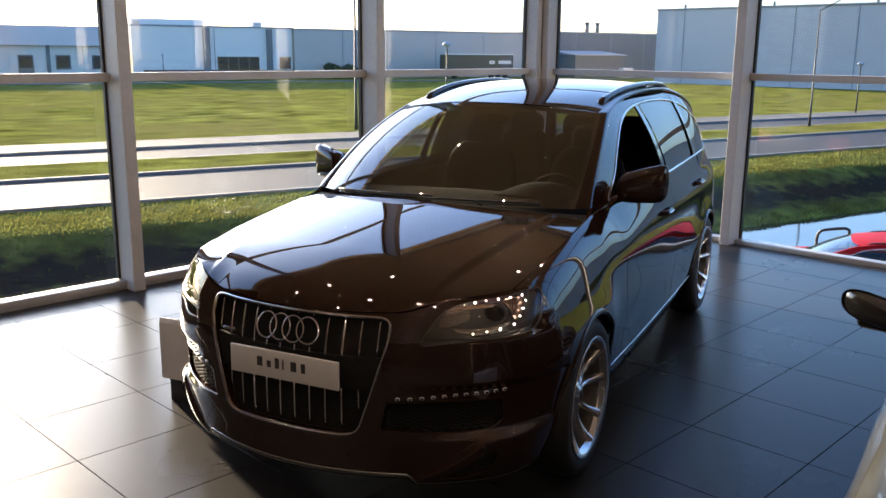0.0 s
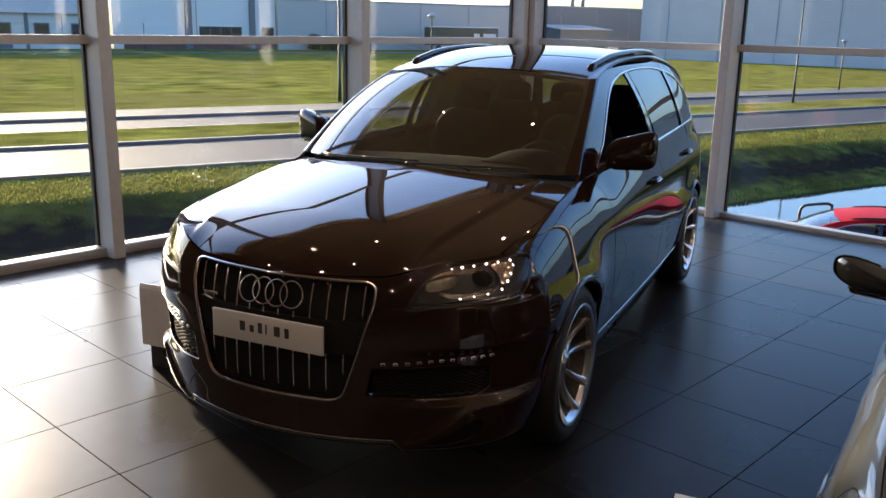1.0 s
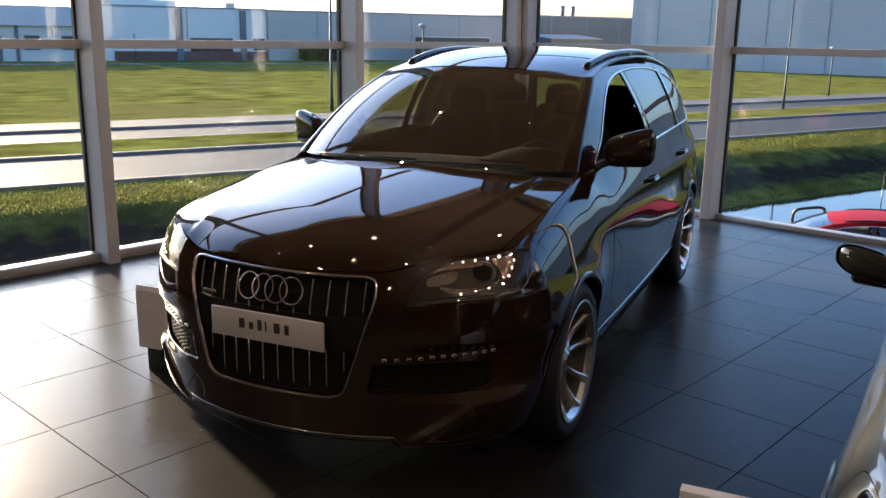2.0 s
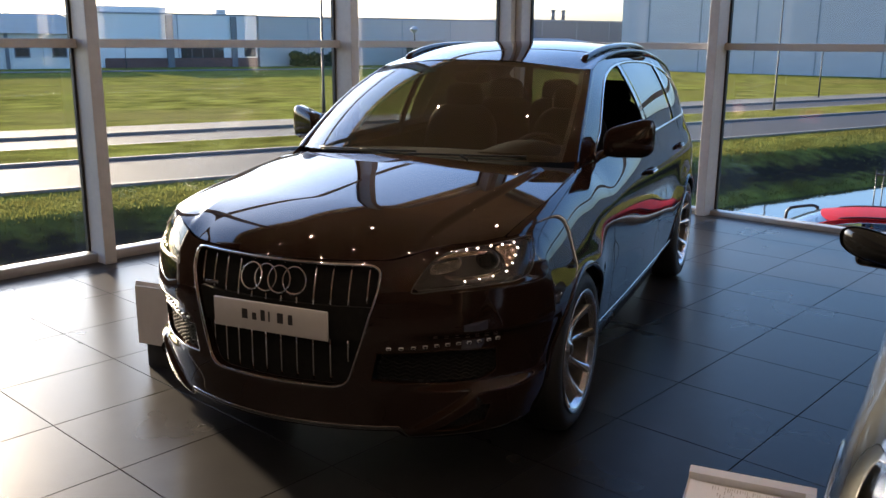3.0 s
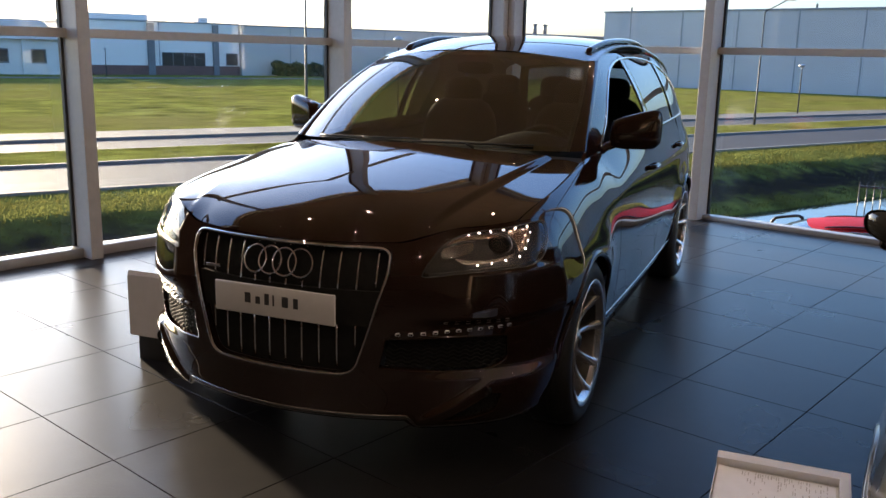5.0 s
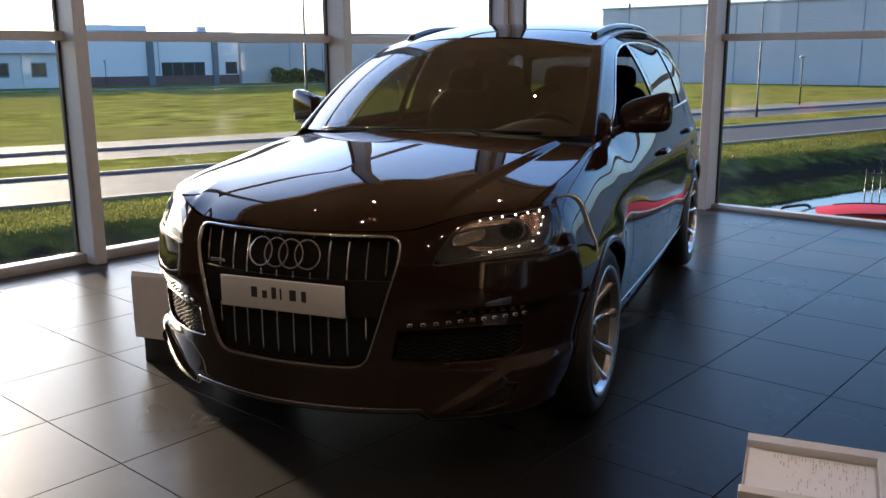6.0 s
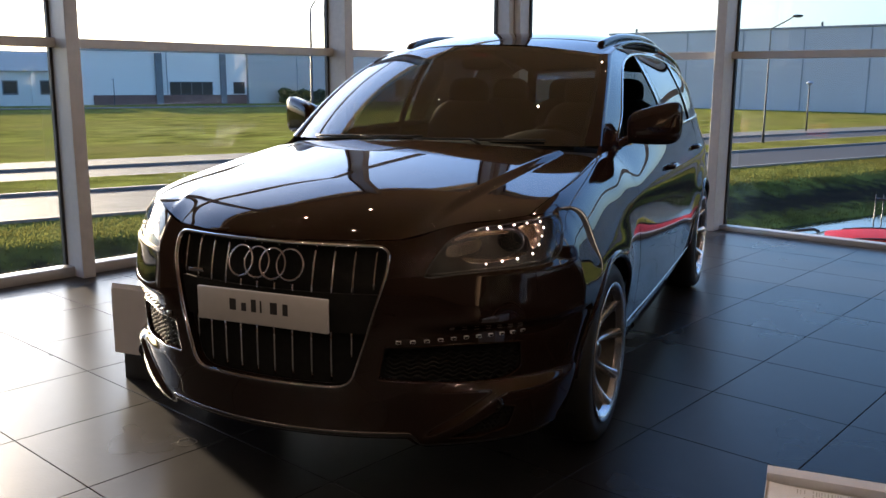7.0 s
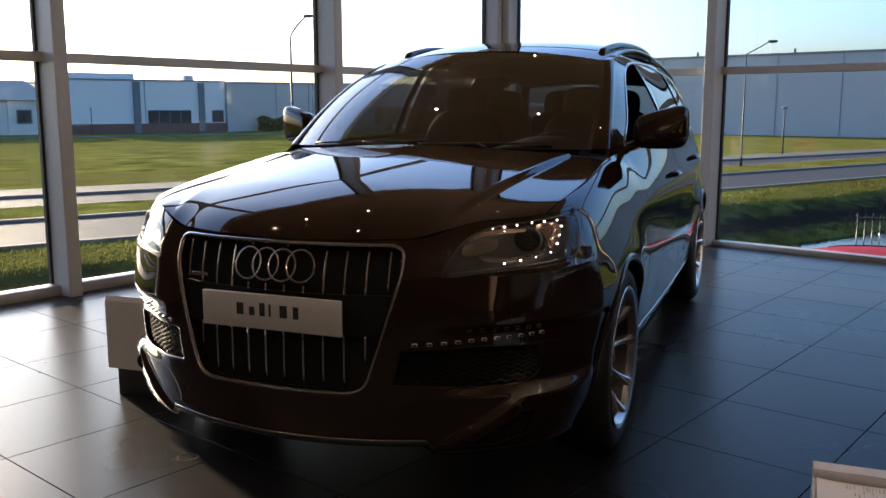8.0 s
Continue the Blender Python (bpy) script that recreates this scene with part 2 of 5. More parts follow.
def nearest(polys, p):
    best, where = 1e9, p
    for poly in polys:
        a = poly
        b = np.roll(poly, -1, 0)
        d = b - a
        t = np.clip(((p - a) * d).sum(1) / ((d * d).sum(1) + 1e-12), 0, 1)
        q = a + d * t[:, None]
        e = ((q - p) ** 2).sum(1)
        i = e.argmin()
        if e[i] < best:
            best, where = e[i], q[i]
    return where


def dense(loop, gap=0.02, closed=True):
    """More points along an outline, so that it follows a curved surface."""
    P = np.array(loop, float)
    out = []
    for i in range(len(P) if closed else len(P) - 1):
        a, b = P[i], P[(i + 1) % len(P)]
        n = max(1, int(np.linalg.norm(b - a) / gap))
        out += [a + (b - a) * k / n for k in range(n)]
    if not closed:
        out.append(P[-1])
    return np.array(out)


def panel(surf, outline, step, holes=(), rim=0.012, mirror=False, offset=0.0):
    """A sheet-metal or glass panel: the part of a smooth surface surf(p, q) within an outline, with turned-in edges."""
    loops = [np.array(outline, float)] + [np.array(h, float) for h in holes]
    lo, hi = loops[0].min(0), loops[0].max(0)
    sp, sq = (step, step) if np.isscalar(step) else step
    n, m = max(int((hi[0] - lo[0]) / sp) + 1, 2), max(int((hi[1] - lo[1]) / sq) + 1, 2)
    px, qx = np.linspace(lo[0], hi[0], n + 1), np.linspace(lo[1], hi[1], m + 1)
    C = np.meshgrid((px[1:] + px[:-1]) / 2, (qx[1:] + qx[:-1]) / 2, indexing="ij")
    keep = inside(loops[0], *C)
    for h in loops[1:]:
        keep &= ~inside(h, *C)
    P, Q = np.meshgrid(px, qx, indexing="ij")
    cnt = np.zeros(P.shape, int)
    for a in (0, 1):
        for b in (0, 1):
            cnt[a:a + n, b:b + m] += keep
    pts = np.stack([P, Q], -1)
    scale = np.array([1 / sp, 1 / sq])
    scaled = [l * scale for l in loops]
    for i, j in zip(*np.where((cnt > 0) & (cnt < 4))):
        pts[i, j] = nearest(scaled, pts[i, j] * scale) / scale
    used = cnt > 0
    idx = -np.ones(P.shape, int)
    idx[used] = np.arange(used.sum())
    flat = pts[used]

    def ev(p, q):
        return np.stack(np.broadcast_arrays(*surf(p, q)), -1)
    p, q = flat[:, 0], flat[:, 1]
    V = ev(p, q)
    e = 1e-3
    N = np.cross(ev(p + e, q) - ev(p - e, q), ev(p, q + e) - ev(p, q - e))
    N /= np.linalg.norm(N, axis=1)[:, None] + 1e-12
    if offset:
        V = V + N * offset
    I, J = np.where(keep)
    F = np.stack([idx[I, J], idx[I + 1, J], idx[I + 1, J + 1], idx[I, J + 1]], 1)
    vs, fs = V, F.tolist()
    if rim:
        E = {}
        for f in fs:
            for k in range(4):
                a, b = f[k], f[(k + 1) % 4]
                E[(a, b)] = 1
        edge = [(a, b) for a, b in E if (b, a) not in E]
        ids = sorted({i for ab in edge for i in ab})
        new_id = {i: len(V) + k for k, i in enumerate(ids)}
        low_id = {i: len(V) + len(ids) + k for k, i in enumerate(ids)}
        vs = np.concatenate([V, V[ids], V[ids] - N[ids] * rim])
        fs = fs + [(new_id[b], new_id[a], low_id[a], low_id[b]) for a, b in edge]
    if mirror:
        vs = vs * np.array([-1, 1, 1])
        fs = [tuple(f)[::-1] for f in fs]
    return [tuple(v) for v in vs], fs


def on_surface(surf, path, offset=0.0):
    path = np.array(path, float)
    p, q = path[:, 0], path[:, 1]

    def ev(a, b):
        return np.stack(np.broadcast_arrays(*surf(a, b)), -1)
    V, e = ev(p, q), 1e-3
    N = np.cross(ev(p + e, q) - ev(p - e, q), ev(p, q + e) - ev(p, q - e))
    N /= np.linalg.norm(N, axis=1)[:, None] + 1e-12
    return V + N * offset, N


def strip(surf, path, width, height, closed=True, offset=0.0, mirror=False, n=6):
    """A half-round bead along a line on a surface."""
    V, N = on_surface(surf, dense(path, 0.02, closed), offset)
    k = len(V)
    vs, fs = [], []
    for i in range(k):
        a, b = (V[i - 1], V[(i + 1) % k]) if closed else (V[max(i - 1, 0)], V[min(i + 1, k - 1)])
        t = (b - a) / (np.linalg.norm(b - a) + 1e-9)
        s = np.cross(N[i], t)
        for j in range(n + 1):
            w = math.pi * j / n
            vs.append(V[i] + s * math.cos(w) * width / 2 + N[i] * (math.sin(w) * height - 0.003))
    m = n + 1
    for i in range(k if closed else k - 1):
        for j in range(n):
            fs.append((i * m + j, ((i + 1) % k) * m + j, ((i + 1) % k) * m + j + 1, i * m + j + 1))
    if mirror:
        vs = [np.array(v) * (-1, 1, 1) for v in vs]
        fs = [f[::-1] for f in fs]
    return [tuple(v) for v in vs], fs


def blob(cx, cy, cz, rx, ry, rz, power=2.6, n=24):
    """A rounded-box solid (superellipsoid)."""
    vs, fs = [], []

    def sg(v):
        return math.copysign(abs(v) ** (2 / power), v)
    for i in range(n // 2 + 1):
        a = -math.pi / 2 + math.pi * i / (n // 2)
        for j in range(n):
            b = 2 * math.pi * j / n
            vs.append((cx + rx * sg(math.cos(a)) * sg(math.cos(b)), cy + ry * sg(math.cos(a)) * sg(math.sin(b)), cz + rz * sg(math.sin(a))))
    for i in range(n // 2):
        for j in range(n):
            fs.append((i * n + j, i * n + (j + 1) % n, (i + 1) * n + (j + 1) % n, (i + 1) * n + j))
    return vs, fs


# ---- the showroom ----
WALL = pose(0, 0, 0, 0, 0, -18.6)        # local x runs along the far glass wall, local y along the side glass wall
ROAD = pose(0, 0, 0, 0, 0, 56.3)         # local x runs along the street, local y away across it
GLASS_W, GLASS_N = -6.87, 8.85           # glass planes
EAST, SOUTH, CEILING = 10.0, -20.0, 4.80
TILE, TILE_X, TILE_Y = 0.625, -2.135, 4.28
TRANSOM, UPPER = 1.72, 3.32              # heights of the two cross rails
POSTS_W = [0.80, 3.45, 6.10]            # an added, unseen wall makes the west side solid south of the first post
POSTS_N = [-4.2, -1.7, 0.8, 3.3, 5.8]


def setting(name, bm, mat, m, label, category, smooth=False):
    ob = part(name, bm, mat, smooth=smooth)
    ob.matrix_world = m
    return tagged(ob, label, category, kind="structure")


def post(name, x0, x1, y0, y1, gasket, label):
    """A window column: a bevelled box section, with the dark gasket of the glazing along its outer face."""
    p = setting(name, box(x0, x1, y0, y1, 0.0, CEILING, 0.006), M_FRAME, WALL, label, "window post")
    part("gasket", box(*gasket, 0.02, CEILING - 0.02), M_GASKET, p, smooth=False)
    return p


def glazing():
    k = 1
    ys = POSTS_W + [GLASS_N]
    for a, b in zip(ys[:-1], ys[1:]):
        f = setting("window_%d" % k, box(GLASS_W - 0.05, GLASS_W + 0.03, a, b, TRANSOM - 0.035, TRANSOM + 0.035, 0.004), M_FRAME, WALL,
                    "tall grey-framed fixed shop window with clear glass", "window")
        part("sill", box(GLASS_W - 0.06, GLASS_W + 0.07, a, b, -0.02, 0.075, 0.006), M_SILL, f)
        part("upper_rail", box(GLASS_W - 0.05, GLASS_W + 0.03, a, b, CEILING - 0.08, CEILING, 0.004), M_FRAME, f)
        part("middle_rail", box(GLASS_W - 0.05, GLASS_W + 0.03, a, b, UPPER - 0.035, UPPER + 0.035, 0.004), M_FRAME, f)
        for z0, z1 in ((0.075, TRANSOM - 0.035), (TRANSOM + 0.035, UPPER - 0.035), (UPPER + 0.035, CEILING - 0.08)):
            g = part("pane", box(GLASS_W - 0.054, GLASS_W - 0.046, a, b, z0, z1), M_GLASS, f, smooth=False)
            g.visible_shadow = False
        k += 1
    xs = [GLASS_W] + POSTS_N + [EAST]
    for a, b in zip(xs[:-1], xs[1:]):
        f = setting("window_%d" % k, box(a, b, GLASS_N - 0.03, GLASS_N + 0.05, TRANSOM - 0.035, TRANSOM + 0.035, 0.004), M_FRAME, WALL,
                    "tall grey-framed fixed shop window with clear glass", "window")
        part("sill", box(a, b, GLASS_N - 0.06, GLASS_N + 0.06, -0.02, 0.045, 0.006), M_SILL, f)
        part("upper_rail", box(a, b, GLASS_N - 0.03, GLASS_N + 0.05, CEILING - 0.08, CEILING, 0.004), M_FRAME, f)
        part("middle_rail", box(a, b, GLASS_N - 0.03, GLASS_N + 0.05, UPPER - 0.035, UPPER + 0.035, 0.004), M_FRAME, f)
        for z0, z1 in ((0.045, TRANSOM - 0.035), (TRANSOM + 0.035, UPPER - 0.035), (UPPER + 0.035, CEILING - 0.08)):
            g = part("pane", box(a, b, GLASS_N + 0.046, GLASS_N + 0.054, z0, z1), M_GLASS, f, smooth=False)
            g.visible_shadow = False
        k += 1
    for i, y in enumerate(POSTS_W):
        post("post_%d" % (i + 1), GLASS_W - 0.08, GLASS_W + 0.20, y - 0.05, y + 0.05,
             (GLASS_W - 0.07, GLASS_W - 0.03, y - 0.07, y + 0.07), "light grey steel window post with black gaskets")
    for i, x in enumerate(POSTS_N):
        post("post_%d" % (i + 11), x - 0.05, x + 0.05, GLASS_N - 0.20, GLASS_N + 0.08,
             (x - 0.07, x + 0.07, GLASS_N + 0.03, GLASS_N + 0.07), "light grey steel window post with black gaskets")
    post("post_20", GLASS_W - 0.08, GLASS_W + 0.14, GLASS_N - 0.23, GLASS_N - 0.14,
         (GLASS_W - 0.07, GLASS_W - 0.03, GLASS_N - 0.25, GLASS_N + 0.05), "light grey steel corner post between two glass walls")
    post("post_21", GLASS_W + 0.14, GLASS_W + 0.23, GLASS_N - 0.14, GLASS_N + 0.08,
         (GLASS_W - 0.05, GLASS_W + 0.25, GLASS_N + 0.03, GLASS_N + 0.07), "light grey steel corner post between two glass walls")


glazing()
# added walls out of view; the west one blocks daylight from the south end
setting("wall_south", box(GLASS_W - 0.1, EAST + 0.2, SOUTH - 0.2, SOUTH, -2.1, CEILING + 0.2), M_WALL, WALL, "plain dark panelled wall, added out of view", "wall")
setting("wall_west", box(GLASS_W - 0.1, GLASS_W + 0.1, SOUTH, POSTS_W[0] - 0.05, -0.02, CEILING), M_WALL, WALL, "plain dark panelled wall, added out of view", "wall")
setting("wall_east", box(EAST, EAST + 0.2, SOUTH, GLASS_N + 0.1, -2.1, CEILING + 0.2), M_WALL, WALL, "plain dark panelled wall, added out of view", "wall")
setting("plinth_west", box(GLASS_W - 0.1, GLASS_W + 0.05, SOUTH, GLASS_N + 0.1, -2.1, -0.025), M_WALL, WALL, "low rendered base wall below the glass", "wall")
setting("plinth_north", box(GLASS_W + 0.05, EAST, GLASS_N - 0.05, GLASS_N + 0.1, -2.1, -0.025), M_WALL, WALL, "low rendered base wall below the glass", "wall")
setting("ceiling", box(GLASS_W - 0.3, EAST + 0.2, SOUTH - 0.2, GLASS_N + 0.3, CEILING, CEILING + 0.25), M_CEIL, WALL, "plain dim board ceiling", "ceiling")
floor_ob = setting("floor", box(GLASS_W + 0.05, EAST, SOUTH, GLASS_N - 0.05, -0.12, -0.006), M_GROUT, WALL,
                   "dark slate-grey square floor tiles with thin dark joints", "floor")


def spotlight_kind():
    s = thing("ceiling_spotlight", WALL @ pose(0, 0, CEILING), "small round recessed ceiling spotlight, switched on", "spotlight", "ceiling spotlights")
    part("ring", lathe([(0.050, -0.001), (0.050, -0.008), (0.040, -0.012), (0.026, -0.004), (0.026, -0.001)], 16, "z"), M_FRAME, s)
    part("bulb", lathe([(0.0005, -0.003), (0.015, -0.003), (0.019, -0.002)], 14, "z"), M_SPOT, s, "warm glowing bulb")
    return s


spot = spotlight_kind()
_first = True
for i in range(9):
    for y in (-18.0, -16.0, -14.0, -12.0, -10.0, -8.0, -6.0, -4.3, -2.7, -1.3, 0.15, 1.6, 3.05, 4.5, 7.35):
        m = WALL @ pose(-5.35 + 1.8 * i, y + (0.4 if i % 2 else 0), CEILING)
        if _first:
            spot.matrix_world = m
            _first = False
        else:
            copy_thing(spot, m)

# ---- outdoors: ground, street, water ----
M_GRASS = material("grass_ground", (0.135, 0.140, 0.030), 0.95, vary=0.6, scale=0.75, second=(0.15, 0.135, 0.04), second_scale=0.12, stretch=(0.7, 1.0, 1), bump=0.5,
                   bump_scale=9, bump_dist=0.05, spec=0.0)


def earth_band(m, y0, y1, color):
    """Bare dark soil along the ditch bank, with a ragged edge."""
    nt = m.node_tree
    p = nt.nodes["Principled BSDF"]
    old = p.inputs["Base Color"].links[0].from_socket
    tc, sx = nt.nodes.new("ShaderNodeTexCoord"), nt.nodes.new("ShaderNodeSeparateXYZ")
    nt.links.new(tc.outputs["Object"], sx.inputs[0])
    n = nt.nodes.new("ShaderNodeTexNoise")
    n.inputs["Scale"].default_value, n.inputs["Detail"].default_value = 2.2, 8
    nt.links.new(tc.outputs["Object"], n.inputs["Vector"])
    add = nt.nodes.new("ShaderNodeMath")
    add.operation = "MULTIPLY_ADD"
    add.inputs[1].default_value, add.inputs[2].default_value = 2.6, -1.3
    nt.links.new(n.outputs["Fac"], add.inputs[0])
    pos = nt.nodes.new("ShaderNodeMath")
    nt.links.new(sx.outputs["Y"], pos.inputs[0])
    nt.links.new(add.outputs[0], pos.inputs[1])
    ramp = nt.nodes.new("ShaderNodeValToRGB")
    mr = nt.nodes.new("ShaderNodeMapRange")
    mr.inputs[1].default_value, mr.inputs[2].default_value = y0 - 1, y1 + 1
    nt.links.new(pos.outputs[0], mr.inputs[0])
    span = y1 - y0 + 2
    ramp.color_ramp.elements[0].position, ramp.color_ramp.elements[0].color = 0.3 / span, (0, 0, 0, 1)
    ramp.color_ramp.elements[1].position, ramp.color_ramp.elements[1].color = 1.6 / span, (1, 1, 1, 1)
    for q, v in ((1 - 1.6 / span, 1), (1 - 0.3 / span, 0)):
        e = ramp.color_ramp.elements.new(q)
        e.color = (v, v, v, 1)
    nt.links.new(mr.outputs[0], ramp.inputs[0])
    mix = nt.nodes.new("ShaderNodeMix")
    mix.data_type = "RGBA"
    mix.inputs[7].default_value = (*color, 1)
    nt.links.new(ramp.outputs[0], mix.inputs[0])
    nt.links.new(old, mix.inputs[6])
    nt.links.new(mix.outputs[2], p.inputs["Base Color"])


earth_band(M_GRASS, 18.0, 20.0, (0.026, 0.021, 0.016))
M_ASPHALT = material("asphalt", (0.045, 0.045, 0.046), 0.7, vary=0.12, scale=6, spec=0.10, second=(0.05, 0.049, 0.048), second_scale=0.3, bump=0.2, bump_scale=60)
M_PAVING = material("grey_paving", (0.125, 0.12, 0.112), 0.85, spec=0.1, vary=0.12, scale=8, second_scale=0.5, bump=0.15, bump_scale=40)
M_KERB = material("kerb_concrete", (0.13, 0.125, 0.115), 0.8, vary=0.15, scale=10, bump=0.1, bump_scale=60)
M_WATER = material("ditch_water", (0.02, 0.028, 0.03), 0.04, vary=0.1, scale=2, bump=0.05, bump_scale=3.0, bump_dist=0.05)
GROUND = -2.0


def ground_height(x, y):
    w = 0.25 * noise.noise((x * 0.09, y * 0.25, 0.3)) + 0.1 * noise.noise((x * 0.5, y * 0.6, 7.1))
    ditch = 1.0 if 16.5 < y < 22.5 else 0.0
    return float(np.interp(y, [-900, 11.6, 11.75, 13.0, 16.6, 17.2, 17.6, 18.6, 19.4, 20.6, 23.3, 60, 1800],
                           [-2.02, -2.02, -3.3, -3.5, -3.5, -3.2, -2.85, -2.62, -2.45, -2.05, -1.95, -1.95, -1.95])) + w * 0.5 * ditch


def ground():
    xs = np.concatenate([np.linspace(-1500, -80, 8), np.linspace(-70, 110, 181), np.linspace(125, 1500, 8)])
    ys = np.concatenate([np.linspace(-900, -20, 6), np.linspace(-10, 9, 5), np.linspace(10, 24, 85), np.linspace(26, 130, 53), np.array([160, 220, 400, 900, 1800])])
    vs = [(x, y, ground_height(x, y)) for x in xs for y in ys]
    m = len(ys)
    fs = [(i * m + j, (i + 1) * m + j, (i + 1) * m + j + 1, i * m + j + 1) for i in range(len(xs) - 1) for j in range(m - 1)]
    return vs, fs


setting("ground", ground(), M_GRASS, ROAD, "green and straw-coloured rough grass with a muddy ditch bank", "ground", smooth=True)
setting("water", box(-120, 150, 11.7, 18.4, -3.3, -3.02), M_WATER, ROAD, "still grey-blue water in a ditch", "water")


def lane(name, y0, y1, mat, z, label, category):
    return setting(name, box(-500, 700, y0, y1, GROUND - 0.3, z), mat, ROAD, label, category)


lane("road_near", 23.6, 28.4, M_ASPHALT, -1.91, "wet-looking grey asphalt street", "road")
lane("kerb_1", 23.42, 23.6, M_KERB, -1.87, "low dark concrete kerb", "kerb")
lane("kerb_2", 28.4, 28.6, M_KERB, -1.82, "low dark concrete kerb", "kerb")
lane("verge", 28.6, 32.1, M_GRASS, -1.84, "narrow grass verge between two lanes", "verge")
lane("kerb_3", 32.1, 32.3, M_KERB, -1.84, "low dark concrete kerb", "kerb")
lane("road_far", 32.3, 35.9, M_ASPHALT, -1.91, "wet-looking grey asphalt street", "road")
lane("kerb_4", 35.9, 36.1, M_KERB, -1.80, "low dark concrete kerb", "kerb")
lane("far_road", 107.5, 110.5, M_PAVING, -1.88, "pale narrow road in front of the warehouses", "road")
lane("pavement", 36.1, 38.8, M_PAVING, -1.82, "grey paved footway", "pavement")


# ---- the car: smooth body surfaces, in metres from the nose (u back, x out, z up) ----
WHEEL_U = (1.03, 4.03)
NOSE = 0.62                                # depth over which the front rounds into the flanks
EXPO = 1.9
CROWN_W = 0.845                            # half width of the nose at the hood's front edge
_plan = spline([0.62, 1.0, 1.6, 2.4, 3.4, 4.1, 4.6, 4.9, 5.06], [0.955, 0.961, 0.966, 0.970, 0.967, 0.956, 0.925, 0.85, 0.75])
_prof = spline([0.22, 0.32, 0.45, 0.62, 0.80, 0.93, 1.02, 1.10], [-0.075, -0.035, -0.012, 0.0, -0.006, -0.014, -0.035, -0.075])
_shoulder = spline([0.4, 0.62, 1.0, 1.6, 2.4, 3.4, 4.2, 5.06], [0.79, 0.80, 0.835, 0.92, 0.985, 1.015, 1.03, 0.98])
_top_x = spline([0.36, 0.62, 1.0, 1.4, 1.75, 2.2, 3.0, 4.0, 4.6, 5.06], [0.795, 0.815, 0.825, 0.812, 0.830, 0.862, 0.875, 0.865, 0.81, 0.66])
_top_z = spline([0.36, 0.62, 1.0, 1.4, 1.75, 2.2, 3.0, 4.0, 4.6, 5.06], [1.012, 1.046, 1.094, 1.143, 1.16, 1.165, 1.175, 1.20, 1.22, 1.10])
_hood = spline([0.0, 0.10, 0.3, 0.6, 0.9, 1.2, 1.5], [0.985, 1.012, 1.055, 1.108, 1.152, 1.188, 1.215])


def flank_x(u, z):
    """Half width of the body side, with the swollen wheel arches."""
    nose = np.clip((NOSE - u) / (NOSE - 0.05), 0, 0.99)
    x = _plan(np.maximum(u, NOSE)) * (1 - nose ** EXPO) ** (1 / EXPO) + _prof(z)
    for w in WHEEL_U:
        r = np.hypot(u - w, (z - 0.38) * np.where(z > 0.38, 1.0, 0.8))
        x = x + 0.032 * np.exp(-((r - 0.405) / np.where(r > 0.405, 0.17, 0.07)) ** 2) * (1 - step01(z, 0.74, 0.95)) * step01((z - 0.38) / np.maximum(r, 0.05), 0.25, 0.85)
    mid = step01(u, 1.5, 2.1) * (1 - step01(u, 3.1, 3.6))
    return x - 0.012 * mid * np.exp(-((z - 0.50) / 0.11) ** 2) + 0.008 * mid * np.exp(-((z - 0.36) / 0.07) ** 2)


def flank(u, q):
    """Body side: q up to 1 is the height from the sill to the shoulder, from 1 to 2 the round to the hood or window line."""
    u, q = np.broadcast_arrays(np.asarray(u, float), np.asarray(q, float))
    zs = _shoulder(u)
    z = 0.22 + np.clip(q, 0, 1) * (zs - 0.22)
    x = flank_x(u, z)
    e = 1e-3
    sx, tx, tz = flank_x(u, zs), _top_x(u), _top_z(u)
    slope = (flank_x(u, zs) - flank_x(u, zs - e)) / e
    d = np.clip(q - 1, 0, None)
    cab = step01(u, 1.35, 1.8)
    lx, lz = sx - tx, tz - zs
    m0x, m0z = slope * lz * 1.1, lz * 1.1
    m1x, m1z = -(lx * 1.5 * (1 - cab) + lx * 1.3 * cab), lz * 0.3 * (1 - cab) + lz * 1.3 * cab
    h00, h10 = 2 * d ** 3 - 3 * d ** 2 + 1, d ** 3 - 2 * d ** 2 + d
    h01, h11 = -2 * d ** 3 + 3 * d ** 2, d ** 3 - d ** 2
    bx, bz = h00 * sx + h10 * m0x + h01 * tx + h11 * m1x, h00 * zs + h10 * m0z + h01 * tz + h11 * m1z
    bz = bz - d * 0.012 * np.exp(-np.clip(u - lead(bx), -0.03, None) / 0.075)
    return np.where(q > 1, bx, x), u, np.where(q > 1, bz, z)


def qz(u, z):
    """The flank coordinate for a height below the shoulder."""
    return (z - 0.22) / (float(_shoulder(u)) - 0.22)


def lead(x):
    """Plan line of the hood's front edge."""
    return 0.058 + (NOSE - 0.058) * (1 - (1 - np.clip(np.abs(x) / CROWN_W, 0, 0.999) ** EXPO) ** (1 / EXPO))


def hood_z(x, u):
    c, e, tx = _hood(u), _top_z(u), _top_x(u)
    a = np.abs(x)
    fade = step01(u, 0.12, 0.48)
    crease = 0.505 + 0.122 * np.clip(u, 0, 1.4)                     # raised middle between two creases
    h = 0.016 * fade
    z = c + 0.013 * fade - h * step01(a, crease - 0.012, crease + 0.020) - (c + 0.013 * fade - h - e) * np.clip(a / tx, 0, 1.4) ** 1.7
    return z - (0.062 - 0.050 * step01(a, 0.42, 0.66)) * np.exp(-np.clip(u - lead(x), -0.03, None) / 0.075)


